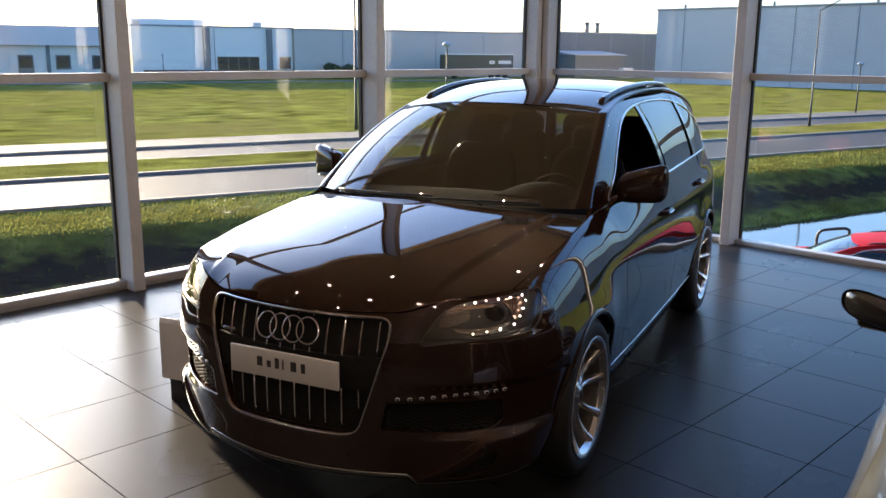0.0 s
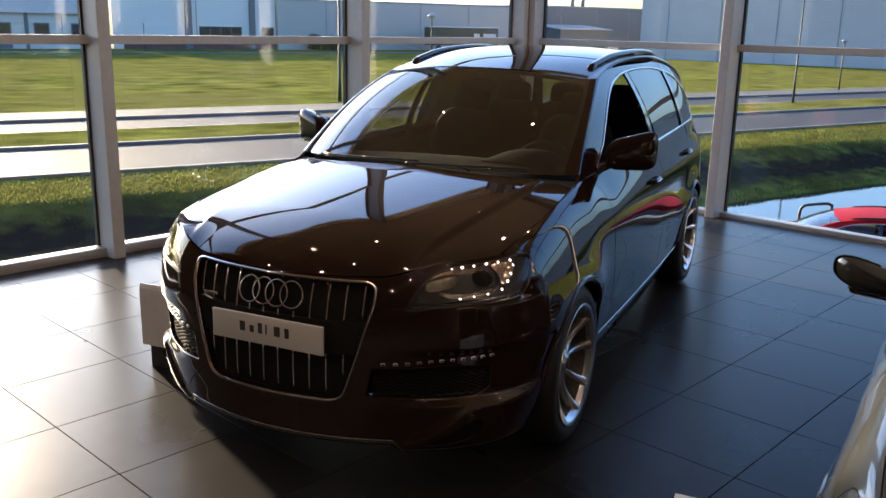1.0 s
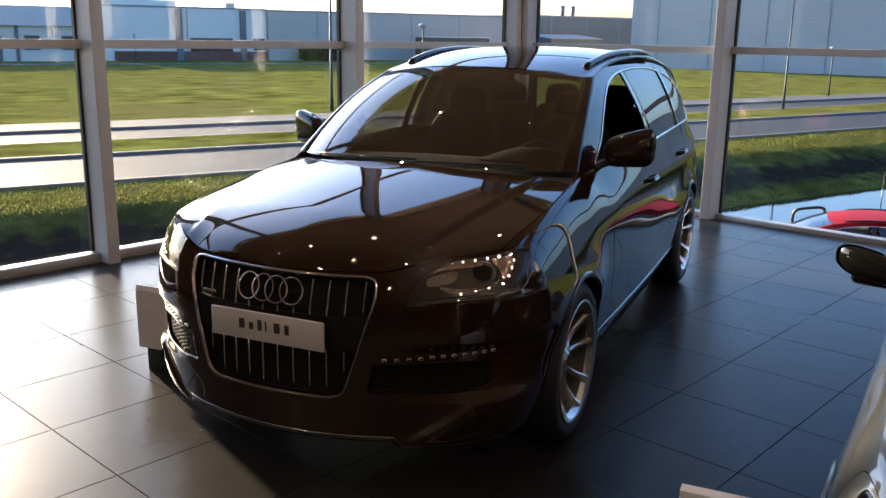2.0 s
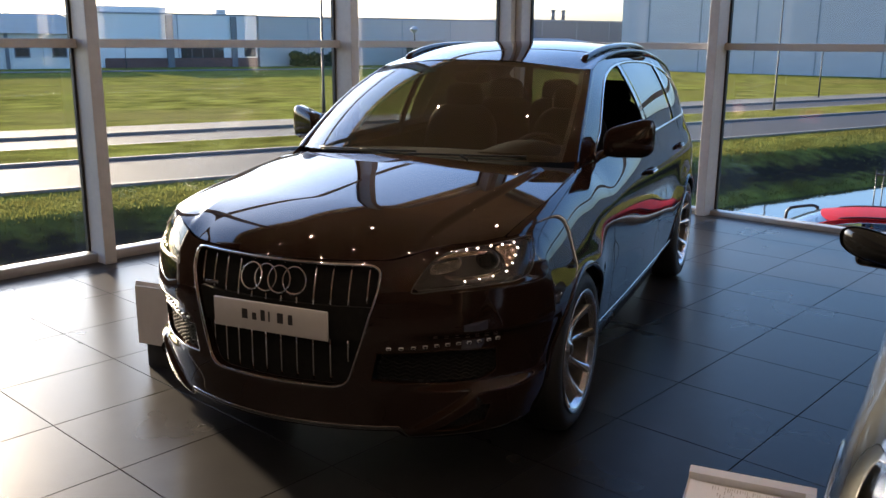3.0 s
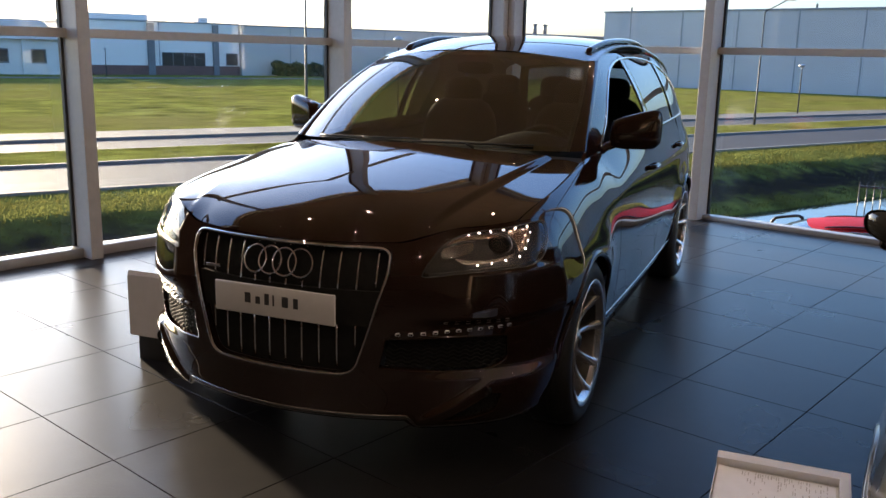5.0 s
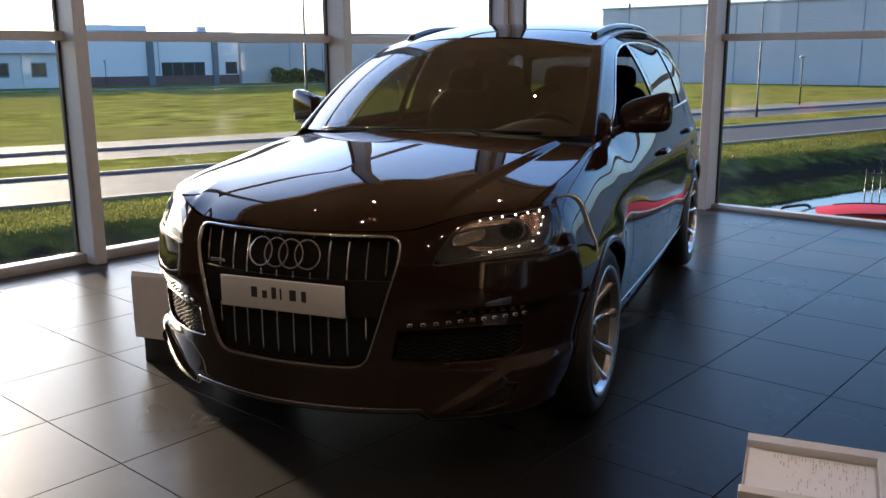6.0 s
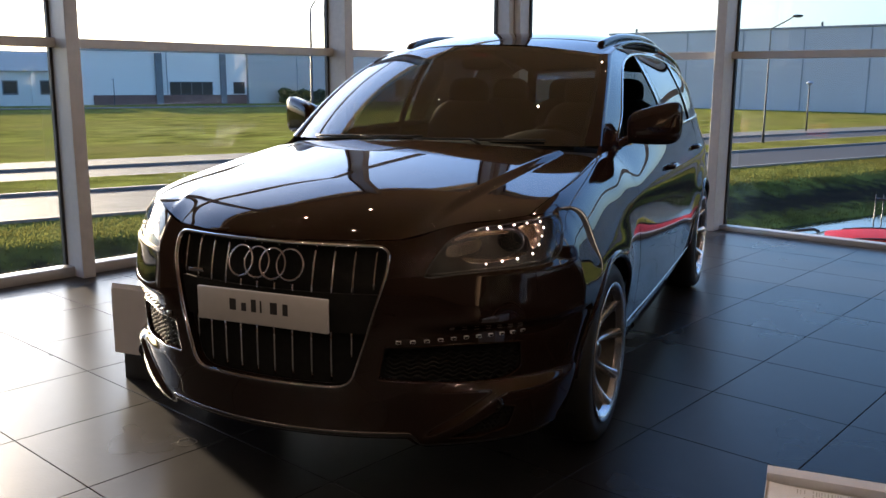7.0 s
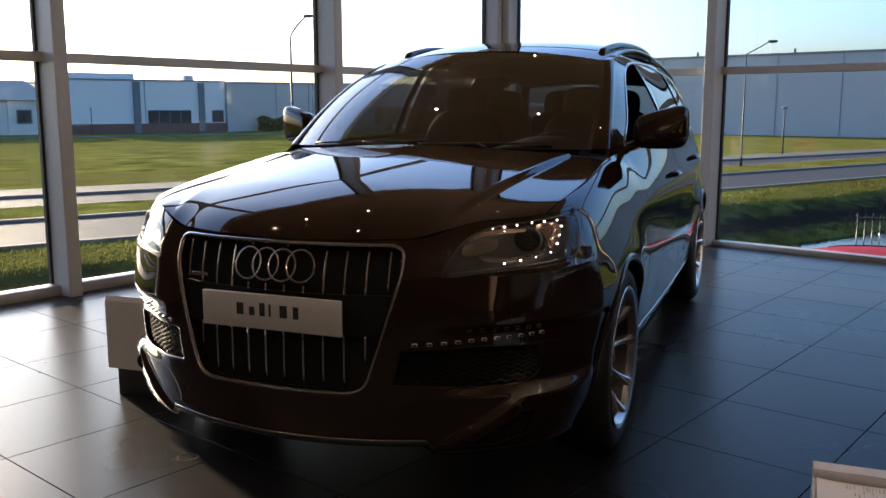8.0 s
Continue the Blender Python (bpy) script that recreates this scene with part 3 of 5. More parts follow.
def hood(x, u):
    return x, u, hood_z(x, u)


_depth = spline([0.0, 0.06, 0.16, 0.30, 0.48, 0.66, 0.84, 1.0], [0.10, 0.035, 0.012, 0.004, 0.0, 0.003, 0.018, 0.058])


_QQ = np.linspace(0, 2, 121)
_TU, _TZ = np.linspace(0.30, 1.0, 71), np.linspace(0.22, 1.08, 87)
_TX = np.array([np.interp(_TZ, np.maximum.accumulate(flank(u, _QQ)[2]), flank(u, _QQ)[0]) for u in _TU])


def side_x(u, z):
    """Half width of the body side at a length and height."""
    a, b = np.clip((u - 0.30) / 0.01, 0, 69.99), np.clip((z - 0.22) / 0.01, 0, 85.99)
    i, j = a.astype(int), b.astype(int)
    f, g = a - i, b - j
    return _TX[i, j] * (1 - f) * (1 - g) + _TX[i + 1, j] * f * (1 - g) + _TX[i, j + 1] * (1 - f) * g + _TX[i + 1, j + 1] * f * g


def q_at(u, z):
    return float(np.interp(z, np.maximum.accumulate(flank(u, _QQ)[2]), _QQ))


def plan_x(v, w=CROWN_W):
    return w * np.sign(v) * np.abs(np.sin(np.abs(v) * math.pi / 2)) ** (2 / EXPO)


def fascia(v, z):
    """Front of the car: v from -1 to 1 round the nose, z the height."""
    v, z = np.broadcast_arrays(np.asarray(v, float), np.asarray(z, float))
    xt = plan_x(v)
    zt = hood_z(xt, lead(xt))
    h = np.clip((z - 0.20) / (zt - 0.20), 0, 1.02)
    d = _depth(h)
    w = _plan(NOSE) + _prof(np.clip(z, 0.22, 1.1)) - np.clip(z - 0.84, 0, 1) * 0.55
    over = np.clip(np.abs(v) - 1, 0, None)
    vv = np.clip(np.abs(v), 0, 1)
    x = w * np.sin(vv * math.pi / 2) ** (2 / EXPO)
    u = d + (NOSE - d) * (1 - np.cos(vv * math.pi / 2) ** (2 / EXPO)) + over * 0.9
    join_in = step01(np.abs(v), 0.62, 0.92) * step01(z, 0.80, 0.90)
    join_in = np.maximum(join_in, step01(np.abs(v), 0.86, 1.0))
    x = x + join_in * (side_x(u, z) - x)
    side = step01(np.abs(v), 0.36, 0.52)
    av = np.abs(v)
    crest = 0.248 + 0.187 * np.clip((av - 0.395) / 0.225, 0, 1)       # the blade's upper edge climbs outwards
    blade = 0.017 * (1 - step01(z, crest - 0.014, crest + 0.026)) * step01(av, 0.375, 0.43) * (1 - step01(av, 0.70, 0.95)) * (1 - 0.35 * step01(0.33 - z, 0.0, 0.10))
    ledge = side * (0.018 * (1 - step01(z, 0.645, 0.675)) * step01(z, 0.43, 0.47) - 0.006 * step01(z, 0.645, 0.675) * (1 - step01(z, 0.68, 0.84)))
    out, phi = blade - ledge, vv * math.pi / 2
    return np.sign(v) * (x + out * np.sin(phi) * (1 - 0.6 * step01(vv, 0.8, 1.0))), u - out * np.cos(phi) - out * 0.3 * np.sin(phi), z


def vx(x):
    return float(np.sign(x) * 2 / math.pi * math.asin(min(1, abs(x) / 0.955) ** (EXPO / 2)))


def front(points):
    """Outline points given as (x, z) on the front, as (v, z)."""
    return np.array([(vx(x), z) for x, z in points])


_ws_low = spline([0, 0.35, 0.6, 0.78], [1.27, 1.30, 1.37, 1.47])
_ws_top = spline([0, 0.3, 0.5, 0.62], [2.07, 2.095, 2.145, 2.22])


def screen(a, b):
    """Windscreen: a from -1 to 1 across, b from 0 at the hood to 1 at the roof."""
    a, b = np.broadcast_arrays(np.asarray(a, float), np.asarray(b, float))
    x0, x1 = 0.735 * a, 0.622 * a
    u0, u1 = _ws_low(np.abs(x0)), _ws_top(np.abs(x1))
    z0, z1 = 1.188 - 0.008 * a ** 2, 1.648 - 0.045 * np.abs(a) ** 2.2
    bow = b * (1 - b)
    return x0 + (x1 - x0) * b + 0.08 * a * bow, u0 + (u1 - u0) * b - 0.06 * bow, z0 + (z1 - z0) * b + 0.13 * bow


_roof_z = spline([2.05, 2.3, 2.6, 3.0, 3.6, 4.2, 4.75], [1.648, 1.694, 1.733, 1.757, 1.757, 1.718, 1.61])
_roof_w = spline([2.1, 2.5, 3.0, 3.6, 4.2, 4.75], [0.60, 0.628, 0.642, 0.642, 0.615, 0.56])


def roof(x, u):
    x, u = np.broadcast_arrays(np.asarray(x, float), np.asarray(u, float))
    a = np.abs(x) / _roof_w(u)
    return x, u, _roof_z(u) - (0.052 + 0.022 * (1 - step01(u, 2.2, 3.0))) * a ** 2.4


_edge = [screen(1.0, b) for b in (0.0, 0.25, 0.5, 0.75, 1.0)]         # the cabin side starts at the windscreen pillar
_gh_top = spline([1.3] + [float(e[1]) + 0.065 for e in _edge] + [2.55, 2.9, 3.4, 3.9, 4.3, 4.6, 4.85],
                 [1.08] + [float(e[2]) for e in _edge] + [1.642, 1.664, 1.674, 1.655, 1.60, 1.50, 1.36])


def cabin(u, z):
    """Cabin side: leans in from the window line to the roof edge."""
    u, z = np.broadcast_arrays(np.asarray(u, float), np.asarray(z, float))
    t = (z - _top_z(u)) / 0.47
    inn = spline([1.3, 1.75, 2.4, 3.4, 4.2, 4.6, 4.85], [0.30, 0.24, 0.235, 0.235, 0.245, 0.24, 0.22])(u)
    return _top_x(u) - inn * (0.55 * t + 0.45 * np.clip(t, 0, 2) ** 2), u, z


def both(make, name, mat, parent, label=""):
    """A part on either side of the car."""
    return [part(name, make(mirror), mat, parent, label) for mirror in (False, True)]


def arch(w, r, z0, u0, u1, n=20):
    """Points of a wheel arch, in flank coordinates, from front to back."""
    out = []
    for k in range(n + 1):
        a = math.pi * k / n
        u, z = w - r * math.cos(a), 0.38 + r * math.sin(a)
        out.append((u, qz(u, z)))
    return [(w - r, qz(w - r, z0))] + out + [(w + r, qz(w + r, z0))]


def wheel(parent, u, side, rad=0.378, width=0.275):
    """Tyre, alloy rim with seven split spokes, disc and hub."""
    x = 0.84
    m = pose(side * x, u, rad, 0, 0, 0 if side > 0 else 180)
    tyre_pts = [(0.262, 0.085), (0.270, 0.115), (0.300, 0.136), (0.340, 0.134), (0.366, 0.112), (0.376, 0.07), (0.378, 0.0), (0.376, -0.07),
                (0.366, -0.112), (0.34, -0.134), (0.30, -0.136), (0.27, -0.115), (0.262, -0.085)]
    k = rad / 0.378
    w = part("wheel", lathe([(r * k, h) for r, h in tyre_pts], 64), M_RUBBER, parent, "black low-profile tyre on a silver alloy rim")
    w.matrix_basis = m
    grooves = [lathe([(0.3795 * k, h - 0.006), (0.374 * k, h - 0.003), (0.374 * k, h + 0.003), (0.3795 * k, h + 0.006)], 48) for h in (-0.05, 0.0, 0.05)]
    part("tread_groove", join(*grooves), M_TRIM, w)
    part("rim", lathe([(0.270, 0.118), (0.288, 0.136), (0.283, 0.141), (0.268, 0.130), (0.256, 0.105)], 64), M_ALU, w, "silver alloy rim")
    part("rim_barrel", lathe([(0.257, 0.106), (0.236, 0.02), (0.226, -0.10), (0.262, -0.11)], 64), M_DARKMETAL, w)
    spokes = []
    for i in range(5):
        a0 = 2 * math.pi * i / 5 + 0.31
        for sgn in (-1, 1):
            vs, fs = [], []
            ring = 10
            for j in range(ring):
                t = j / (ring - 1)
                r = 0.045 + 0.212 * t
                off = sgn * (0.018 + 0.062 * t ** 1.2)
                wd = 0.019 - 0.003 * t + 0.012 * max(0, t - 0.8) * 5
                h = 0.074 + 0.056 * t - 0.030 * math.sin(math.pi * t)
                c, s = math.cos(a0), math.sin(a0)
                for dt, dh in ((-wd, -0.040), (-wd, -0.010), (-wd * 0.55, 0.002), (wd * 0.55, 0.002), (wd, -0.010), (wd, -0.040)):
                    p, q = r, off + dt
                    vs.append((h + dh, p * c - q * s, p * s + q * c))
            for j in range(ring - 1):
                for kk in range(5):
                    fs.append((j * 6 + kk, j * 6 + kk + 1, (j + 1) * 6 + kk + 1, (j + 1) * 6 + kk))
            spokes.append((vs, fs))
    for i in range(0, len(spokes), 2):
        part("spoke", join(spokes[i], spokes[i + 1]), M_ALU, w)
    part("hub", lathe([(0.0005, 0.092), (0.030, 0.091), (0.036, 0.084), (0.050, 0.078), (0.066, 0.070), (0.075, 0.05), (0.075, 0.0)], 32), M_ALU, w)
    part("hub_cap", lathe([(0.0005, 0.097), (0.024, 0.095), (0.029, 0.090)], 24), M_DARKMETAL, w)
    part("brake_disc", lathe([(0.06, 0.0), (0.18, 0.0), (0.185, -0.005), (0.185, -0.03), (0.06, -0.03)], 40), M_DARKMETAL, w, "dull steel brake disc")
    part("caliper", box(-0.06, 0.03, 0.10, 0.20, -0.09, 0.09, 0.02), M_TRIM, w)
    part("barrel", lathe([(0.0005, -0.10), (0.23, -0.10)], 40), M_TRIM, w)
    return w


def seat(parent, x, u):
    """A car seat with its headrest."""
    s = part("seat", blob(x, u, 0.72, 0.27, 0.28, 0.12, 3.2, 20), M_CABIN, parent)
    vs, fs = blob(0, 0, 0, 0.26, 0.09, 0.36, 3.2, 20)
    b = part("seat_back", ([tuple(pose(x, u + 0.30, 1.00, -14) @ Vector(v)) for v in vs], fs), M_CABIN, s)
    vs, fs = blob(0, 0, 0, 0.135, 0.055, 0.10, 3.0, 18)
    part("headrest", ([tuple(pose(x, u + 0.39, 1.385, -8) @ Vector(v)) for v in vs], fs), M_CABIN, s)
    return s


LAMP_EDGE = [(0.400, 0.834), (0.49, 0.840), (0.593, 0.847), (0.688, 0.850), (0.752, 0.852), (0.815, 0.862), (0.86, 0.886), (0.90, 0.922), (0.94, 0.957), (0.965, 0.984), (0.955, 0.999), (0.877, 1.001), (0.772, 0.998), (0.68, 0.992), (0.605, 0.986), (0.537, 0.970), (0.470, 0.932)]


def lamp(car, paint_mat, detail=True):
    """Headlamps: clear lens over a housing with a projector, a reflector and two rows of lit diodes."""
    edge = smooth_path(LAMP_EDGE, 4, True)
    out = []
    for mirror in (False, True):
        h = part("headlamp", panel(lambda v, z: (fascia(v, z)[0] * 0.97, fascia(v, z)[1] + 0.06, z), edge, (0.012, 0.010), rim=0.0, mirror=mirror), M_LAMPBODY, car,
                 "clear headlamp with a projector and lit rows of small diodes")
        part("lens", panel(fascia, edge, (0.012, 0.010), rim=0.02, mirror=mirror, offset=0.001), M_LENS, h, "clear plastic lens").visible_shadow = False
        part("seal", strip(fascia, edge, 0.010, 0.003, mirror=mirror), M_TRIM, h)
        s = -1 if mirror else 1

        def at(v, z, back):
            x, u, zz = (float(c) for c in fascia(v, z))
            return s * x * (1 - 0.03 * back / 0.06), u + back, zz
        if detail:
            def sheet(pts, back, n=5):
                return panel(lambda v, z: (fascia(v, z)[0] * (1 - 0.5 * back), fascia(v, z)[1] + back, z), smooth_path(pts, n, True), (0.010, 0.007), rim=0.0, mirror=mirror)
            x, u, z = at(0.667, 0.932, 0.030)
            ring = lathe([(0.038, 0.010), (0.042, 0.004), (0.045, 0.010), (0.046, 0.02), (0.040, 0.03)], 28, "y")
            p = part("projector", ([(a * 1.05 + x, b + u, c * 0.9 + z) for a, b, c in ring[0]], ring[1]), M_LAMPBODY, h, "dark-ringed projector lamp")
            part("projector_lens", blob(x, u + 0.002, z, 0.043, 0.016, 0.035, 2.0, 24), M_MESH, p, "black projector lens")
            part("brow", sheet([(0.472, 0.931), (0.535, 0.962), (0.603, 0.971), (0.695, 0.968), (0.70, 0.961), (0.595, 0.956), (0.53, 0.950)], 0.012), M_BROW, h, "brownish satin upper lamp trim")
            part("reflector", sheet([(0.475, 0.920), (0.515, 0.932), (0.575, 0.942), (0.562, 0.910), (0.510, 0.892), (0.466, 0.890)], 0.040), M_REFLECTOR, h, "ribbed silvery reflector bowl")
            for i in range(6):
                v0 = 0.482 + 0.014 * i
                pts = [at(v0, 0.899 + 0.002 * i, 0.034), at(v0 + 0.003, 0.914 + 0.002 * i, 0.030), at(v0 + 0.006, 0.924 + 0.002 * i, 0.034)]
                part("reflector_rib", tube(pts, 0.002, 6), M_REFLECTOR, h)
            part("blade", sheet([(0.505, 0.892), (0.522, 0.874), (0.555, 0.870), (0.60, 0.871), (0.68, 0.882), (0.72, 0.900), (0.73, 0.935), (0.715, 0.902), (0.67, 0.890), (0.60, 0.882), (0.55, 0.884)], 0.020), M_REFLECTOR, h, "silvery lower lamp blade")
            part("side_panel", sheet([(0.74, 0.90), (0.79, 0.93), (0.82, 0.965), (0.80, 0.978), (0.72, 0.975), (0.735, 0.94)], 0.030), M_BROW, h)
            part("lower_edge", strip(fascia, [(0.42, 0.840), (0.50, 0.848), (0.60, 0.856), (0.69, 0.860), (0.75, 0.866)], 0.010, 0.002, False, mirror=mirror), M_LAMPBODY, h)
            spots = [(0.535, 0.968), (0.578, 0.976), (0.617, 0.979), (0.66, 0.982), (0.71, 0.986), (0.762, 0.987), (0.827, 0.988), (0.825, 0.968), (0.795, 0.942), (0.768, 0.916), (0.732, 0.890),
                     (0.672, 0.880), (0.62, 0.875), (0.57, 0.869)]
            for v, zz in spots:
                x, u, z = at(v, zz, 0.006)
                d = part("diode", blob(x, u, z, 0.0022, 0.0020, 0.0021, 2.0, 8), M_LED, h)
        out.append(h)
    return out


def make_car(name, m, paint_mat, label, full=True, step=0.02, lights=True):
    """A large estate-bodied car with all its panels, glass, wheels and trim."""
    car = thing(name, m, label, "car")

    # hood, with its shut line to the wings
    edge = [(x, float(lead(x)) + 0.001) for x in np.linspace(-0.797, 0.797, 61)]
    back = [(x, float(_ws_low(abs(x))) - 0.080) for x in np.linspace(0.74, -0.74, 31)]
    side_r = [(float(_top_x(u)) - 0.004, u) for u in np.linspace(float(lead(0.797)) + 0.015, 1.35, 24)]
    side_l = [(-x, u) for x, u in side_r][::-1]
    part("hood", panel(hood, edge + side_r + back + side_l, step * 0.4 if full else step, rim=0.02), paint_mat, car)

    # wings, doors and quarters
    c = 0.004
    crown_z = float(hood_z(plan_x(0.79), lead(plan_x(0.79)))) - 0.004
    seam = [(1.078, 0.619), (1.05, 0.70), (1.025, 0.79), (1.045, 0.86), (1.07, 0.92), (1.078, 0.965), (1.06, 1.000)] + [(v, 1.008 + (crown_z - 1.008) * (1.03 - v) / 0.23) for v in np.linspace(1.03, 0.80, 12)]
    seam_u = [(float(fascia(v, z)[1]) + 0.004, z + 0.002) for v, z in seam]
    wing = [(u, q_at(u, z)) for u, z in seam_u] + [(u, 2.0) for u in np.linspace(0.47, 1.50, 16)] + [(1.60, 2.0), (1.66, 1.65), (1.675, 1.2), (1.68, 0.6), (1.665, qz(1.66, 0.36))] + \
        [(1.02 + 0.405, qz(1.42, 0.36))] + [(1.02 + 0.405 * math.cos(a), qz(1.02 + 0.405 * math.cos(a), 0.38 + 0.405 * math.sin(a))) for a in np.linspace(0, math.pi * 0.80, 26)]
    both(lambda mi: panel(flank, wing, (step, step * 1.3), mirror=mi), "wing", paint_mat, car)
    door1 = [(1.672, qz(1.66, 0.37)), (1.688, 0.6), (1.683, 1.2), (1.668, 1.65), (1.612, 2.0)] + [(u, 2.0) for u in np.linspace(1.7, 2.92, 10)] + [(2.925, 1.0), (2.915, qz(2.9, 0.37))]
    both(lambda mi: panel(flank, door1, (step, step * 1.3), mirror=mi), "front_door", paint_mat, car)
    door2 = [(2.923, qz(2.9, 0.37)), (2.933, 1.0), (2.928, 2.0)] + [(u, 2.0) for u in np.linspace(3.0, 3.98, 8)] + [(4.02, 1.5), (3.98, 1.0), (3.86, qz(3.86, 0.78))] + \
        [(4.02 - 0.415 * math.cos(a), qz(4.02 - 0.415 * math.cos(a), 0.38 + 0.415 * math.sin(a))) for a in np.linspace(1.15, 0.0, 10)] + [(3.60, qz(3.6, 0.37))]
    both(lambda mi: panel(flank, door2, (step, step * 1.3), mirror=mi), "rear_door", paint_mat, car)
    quarter = [(4.02 - 0.405 * math.cos(a), qz(4.02 - 0.405 * math.cos(a), 0.38 + 0.405 * math.sin(a))) for a in np.linspace(1.17, math.pi, 24)] + \
        [(4.43, qz(4.43, 0.30)), (5.03, qz(5.03, 0.36)), (5.05, 1.0), (5.02, 2.0)] + [(u, 2.0) for u in np.linspace(4.9, 4.03, 9)] + [(4.028, 1.5), (3.99, 1.0)]
    both(lambda mi: panel(flank, quarter, (step, step * 1.3), mirror=mi), "rear_quarter", paint_mat, car)
    sill = [(1.425, qz(1.42, 0.23)), (1.425, qz(1.42, 0.352)), (3.615, qz(3.61, 0.362)), (3.615, qz(3.61, 0.23))]
    both(lambda mi: panel(flank, sill, (step * 2, step), mirror=mi), "sill", paint_mat, car)
    both(lambda mi: strip(flank, [(u, qz(u, 0.375)) for u in np.linspace(1.50, 3.58, 30)], 0.010, 0.006, False, mirror=mi), "sill_trim", M_ALU if full else M_TRIM, car)
    for w in WHEEL_U:
        lip_path = [(w - 0.402 * math.cos(a), qz(w - 0.402 * math.cos(a), 0.38 + 0.402 * math.sin(a))) for a in np.linspace(0.02, math.pi - 0.02, 36)]
        both(lambda mi: strip(flank, lip_path, 0.030, 0.012, False, mirror=mi), "arch_lip", paint_mat, car)
        for s in (1, -1):
            vs, fs = lathe([(0.41, 0.0), (0.41, -0.36), (0.05, -0.36)], 36)
            keep = [f for f in fs if min(vs[i][2] for i in f) > -0.16]
            part("wheel_well", ([(s * (0.935 + x), y + w, z + 0.38) for x, y, z in vs], keep), M_TRIM, car)
    for w in WHEEL_U:
        for s in (1, -1):
            wheel(car, w, s)
    # underside and rear end
    part("floor_pan", box(-0.72, 0.72, 0.35, 4.85, 0.22, 0.30, 0.03), M_TRIM, car)
    tail = np.array([(float(flank(5.04, q)[0]), float(flank(5.04, q)[2])) for q in np.linspace(0.1, 2.0, 20)])
    ring = [(x, z) for x, z in tail] + [(-x, z) for x, z in tail[::-1]]

    def rear(x, z):
        x, z = np.broadcast_arrays(np.asarray(x, float), np.asarray(z, float))
        return -x, 5.045 + 0.05 * (1 - (np.abs(x) / 0.8) ** 2) - 0.03 * ((z - 0.6) / 0.4) ** 2, z
    part("tailgate", panel(rear, ring, 0.03), paint_mat, car)
    both(lambda mi: panel(lambda x, z: (rear(x, z)[0], rear(x, z)[1], z), rounded([(0.42, 0.86), (0.70, 0.86), (0.70, 1.02), (0.42, 1.0)], 0.03), 0.02, mirror=mi, offset=0.012), "tail_lamp", M_TAIL, car, "red rear lamp")

    def back_light(x, b):
        x, b = np.broadcast_arrays(np.asarray(x, float), np.asarray(b, float))
        return -x * (0.56 + 0.12 * (1 - b)), 4.77 + 0.27 * (1 - b) - 0.06 * x * x, 1.605 - 0.03 * x * x - (1 - b) * 0.50
    hole = rounded([(-0.86, 0.12), (0.86, 0.12), (0.88, 0.90), (-0.88, 0.90)], 0.08)
    part("tailgate_frame", panel(back_light, [(-1, 0), (1, 0), (1, 1), (-1, 1)], (0.06, 0.04), holes=[hole], rim=0.02), paint_mat, car)
    part("rear_screen", panel(back_light, hole, (0.08, 0.06), rim=0.0, offset=-0.004), M_REARGLASS, car, "clear rear screen")

    # front end with its openings
    grille = rounded(front([(-0.316, 0.449), (0.316, 0.449), (0.415, 0.78), (0.455, 0.928), (-0.455, 0.928), (-0.415, 0.78)]), [0.05, 0.05, 0.1, 0.04, 0.04, 0.1], 7)
    hl = smooth_path(LAMP_EDGE, 4, True)
    intake = rounded([(0.292, 0.480), (0.50, 0.462), (0.64, 0.464), (0.69, 0.50), (0.68, 0.594), (0.50, 0.601), (0.308, 0.598)], [0.01, 0.05, 0.04, 0.02, 0.01, 0.05, 0.01])
    low = rounded([(0.475, 0.268), (0.56, 0.262), (0.655, 0.292), (0.665, 0.372), (0.62, 0.378)], 0.012)

    def flip(o):
        return np.array(o)[::-1] * np.array([-1, 1])

    def chin(v):
        return 0.268 - 0.036 * float(step01(abs(v), 0.385, 0.405)) + 0.015 * float(step01(abs(v), 0.7, 0.95))
    crown = [(v, float(hood_z(plan_x(v), lead(plan_x(v)))) - 0.001) for v in np.linspace(0.79, -0.79, 61)]
    skin = [(v, chin(v)) for v in np.linspace(-0.94, 0.94, 81)] + [(0.98, 0.27), (1.0, 0.38), (1.014, 0.50)] + seam + crown + [(-v, z) for v, z in seam[::-1]] + [(-1.014, 0.50), (-1.0, 0.38), (-0.98, 0.27)]
    part("front_bumper", panel(fascia, skin, (0.008, 0.007) if full else (0.02, 0.018), holes=[grille, hl, flip(hl), intake, flip(intake), low, flip(low)], rim=0.035), paint_mat, car)
    part("grille_frame", strip(fascia, grille, 0.0135, 0.010), M_CHROME, car, "bright chrome grille surround")
    inner = rounded(front([(-0.31, 0.449), (0.31, 0.449), (0.413, 0.78), (0.453, 0.926), (-0.453, 0.926), (-0.413, 0.78)]), 0.04)

    def recess(d):
        return lambda v, z: (fascia(v, z)[0], fascia(v, z)[1] + d, z)
    g = part("grille", panel(recess(0.045), inner, 0.02, rim=0), M_MESH, car, "black grille with upright chrome bars")

    def half(z):
        return np.interp(z, [0.447, 0.78, 0.930], [0.316, 0.415, 0.455]) - 0.022
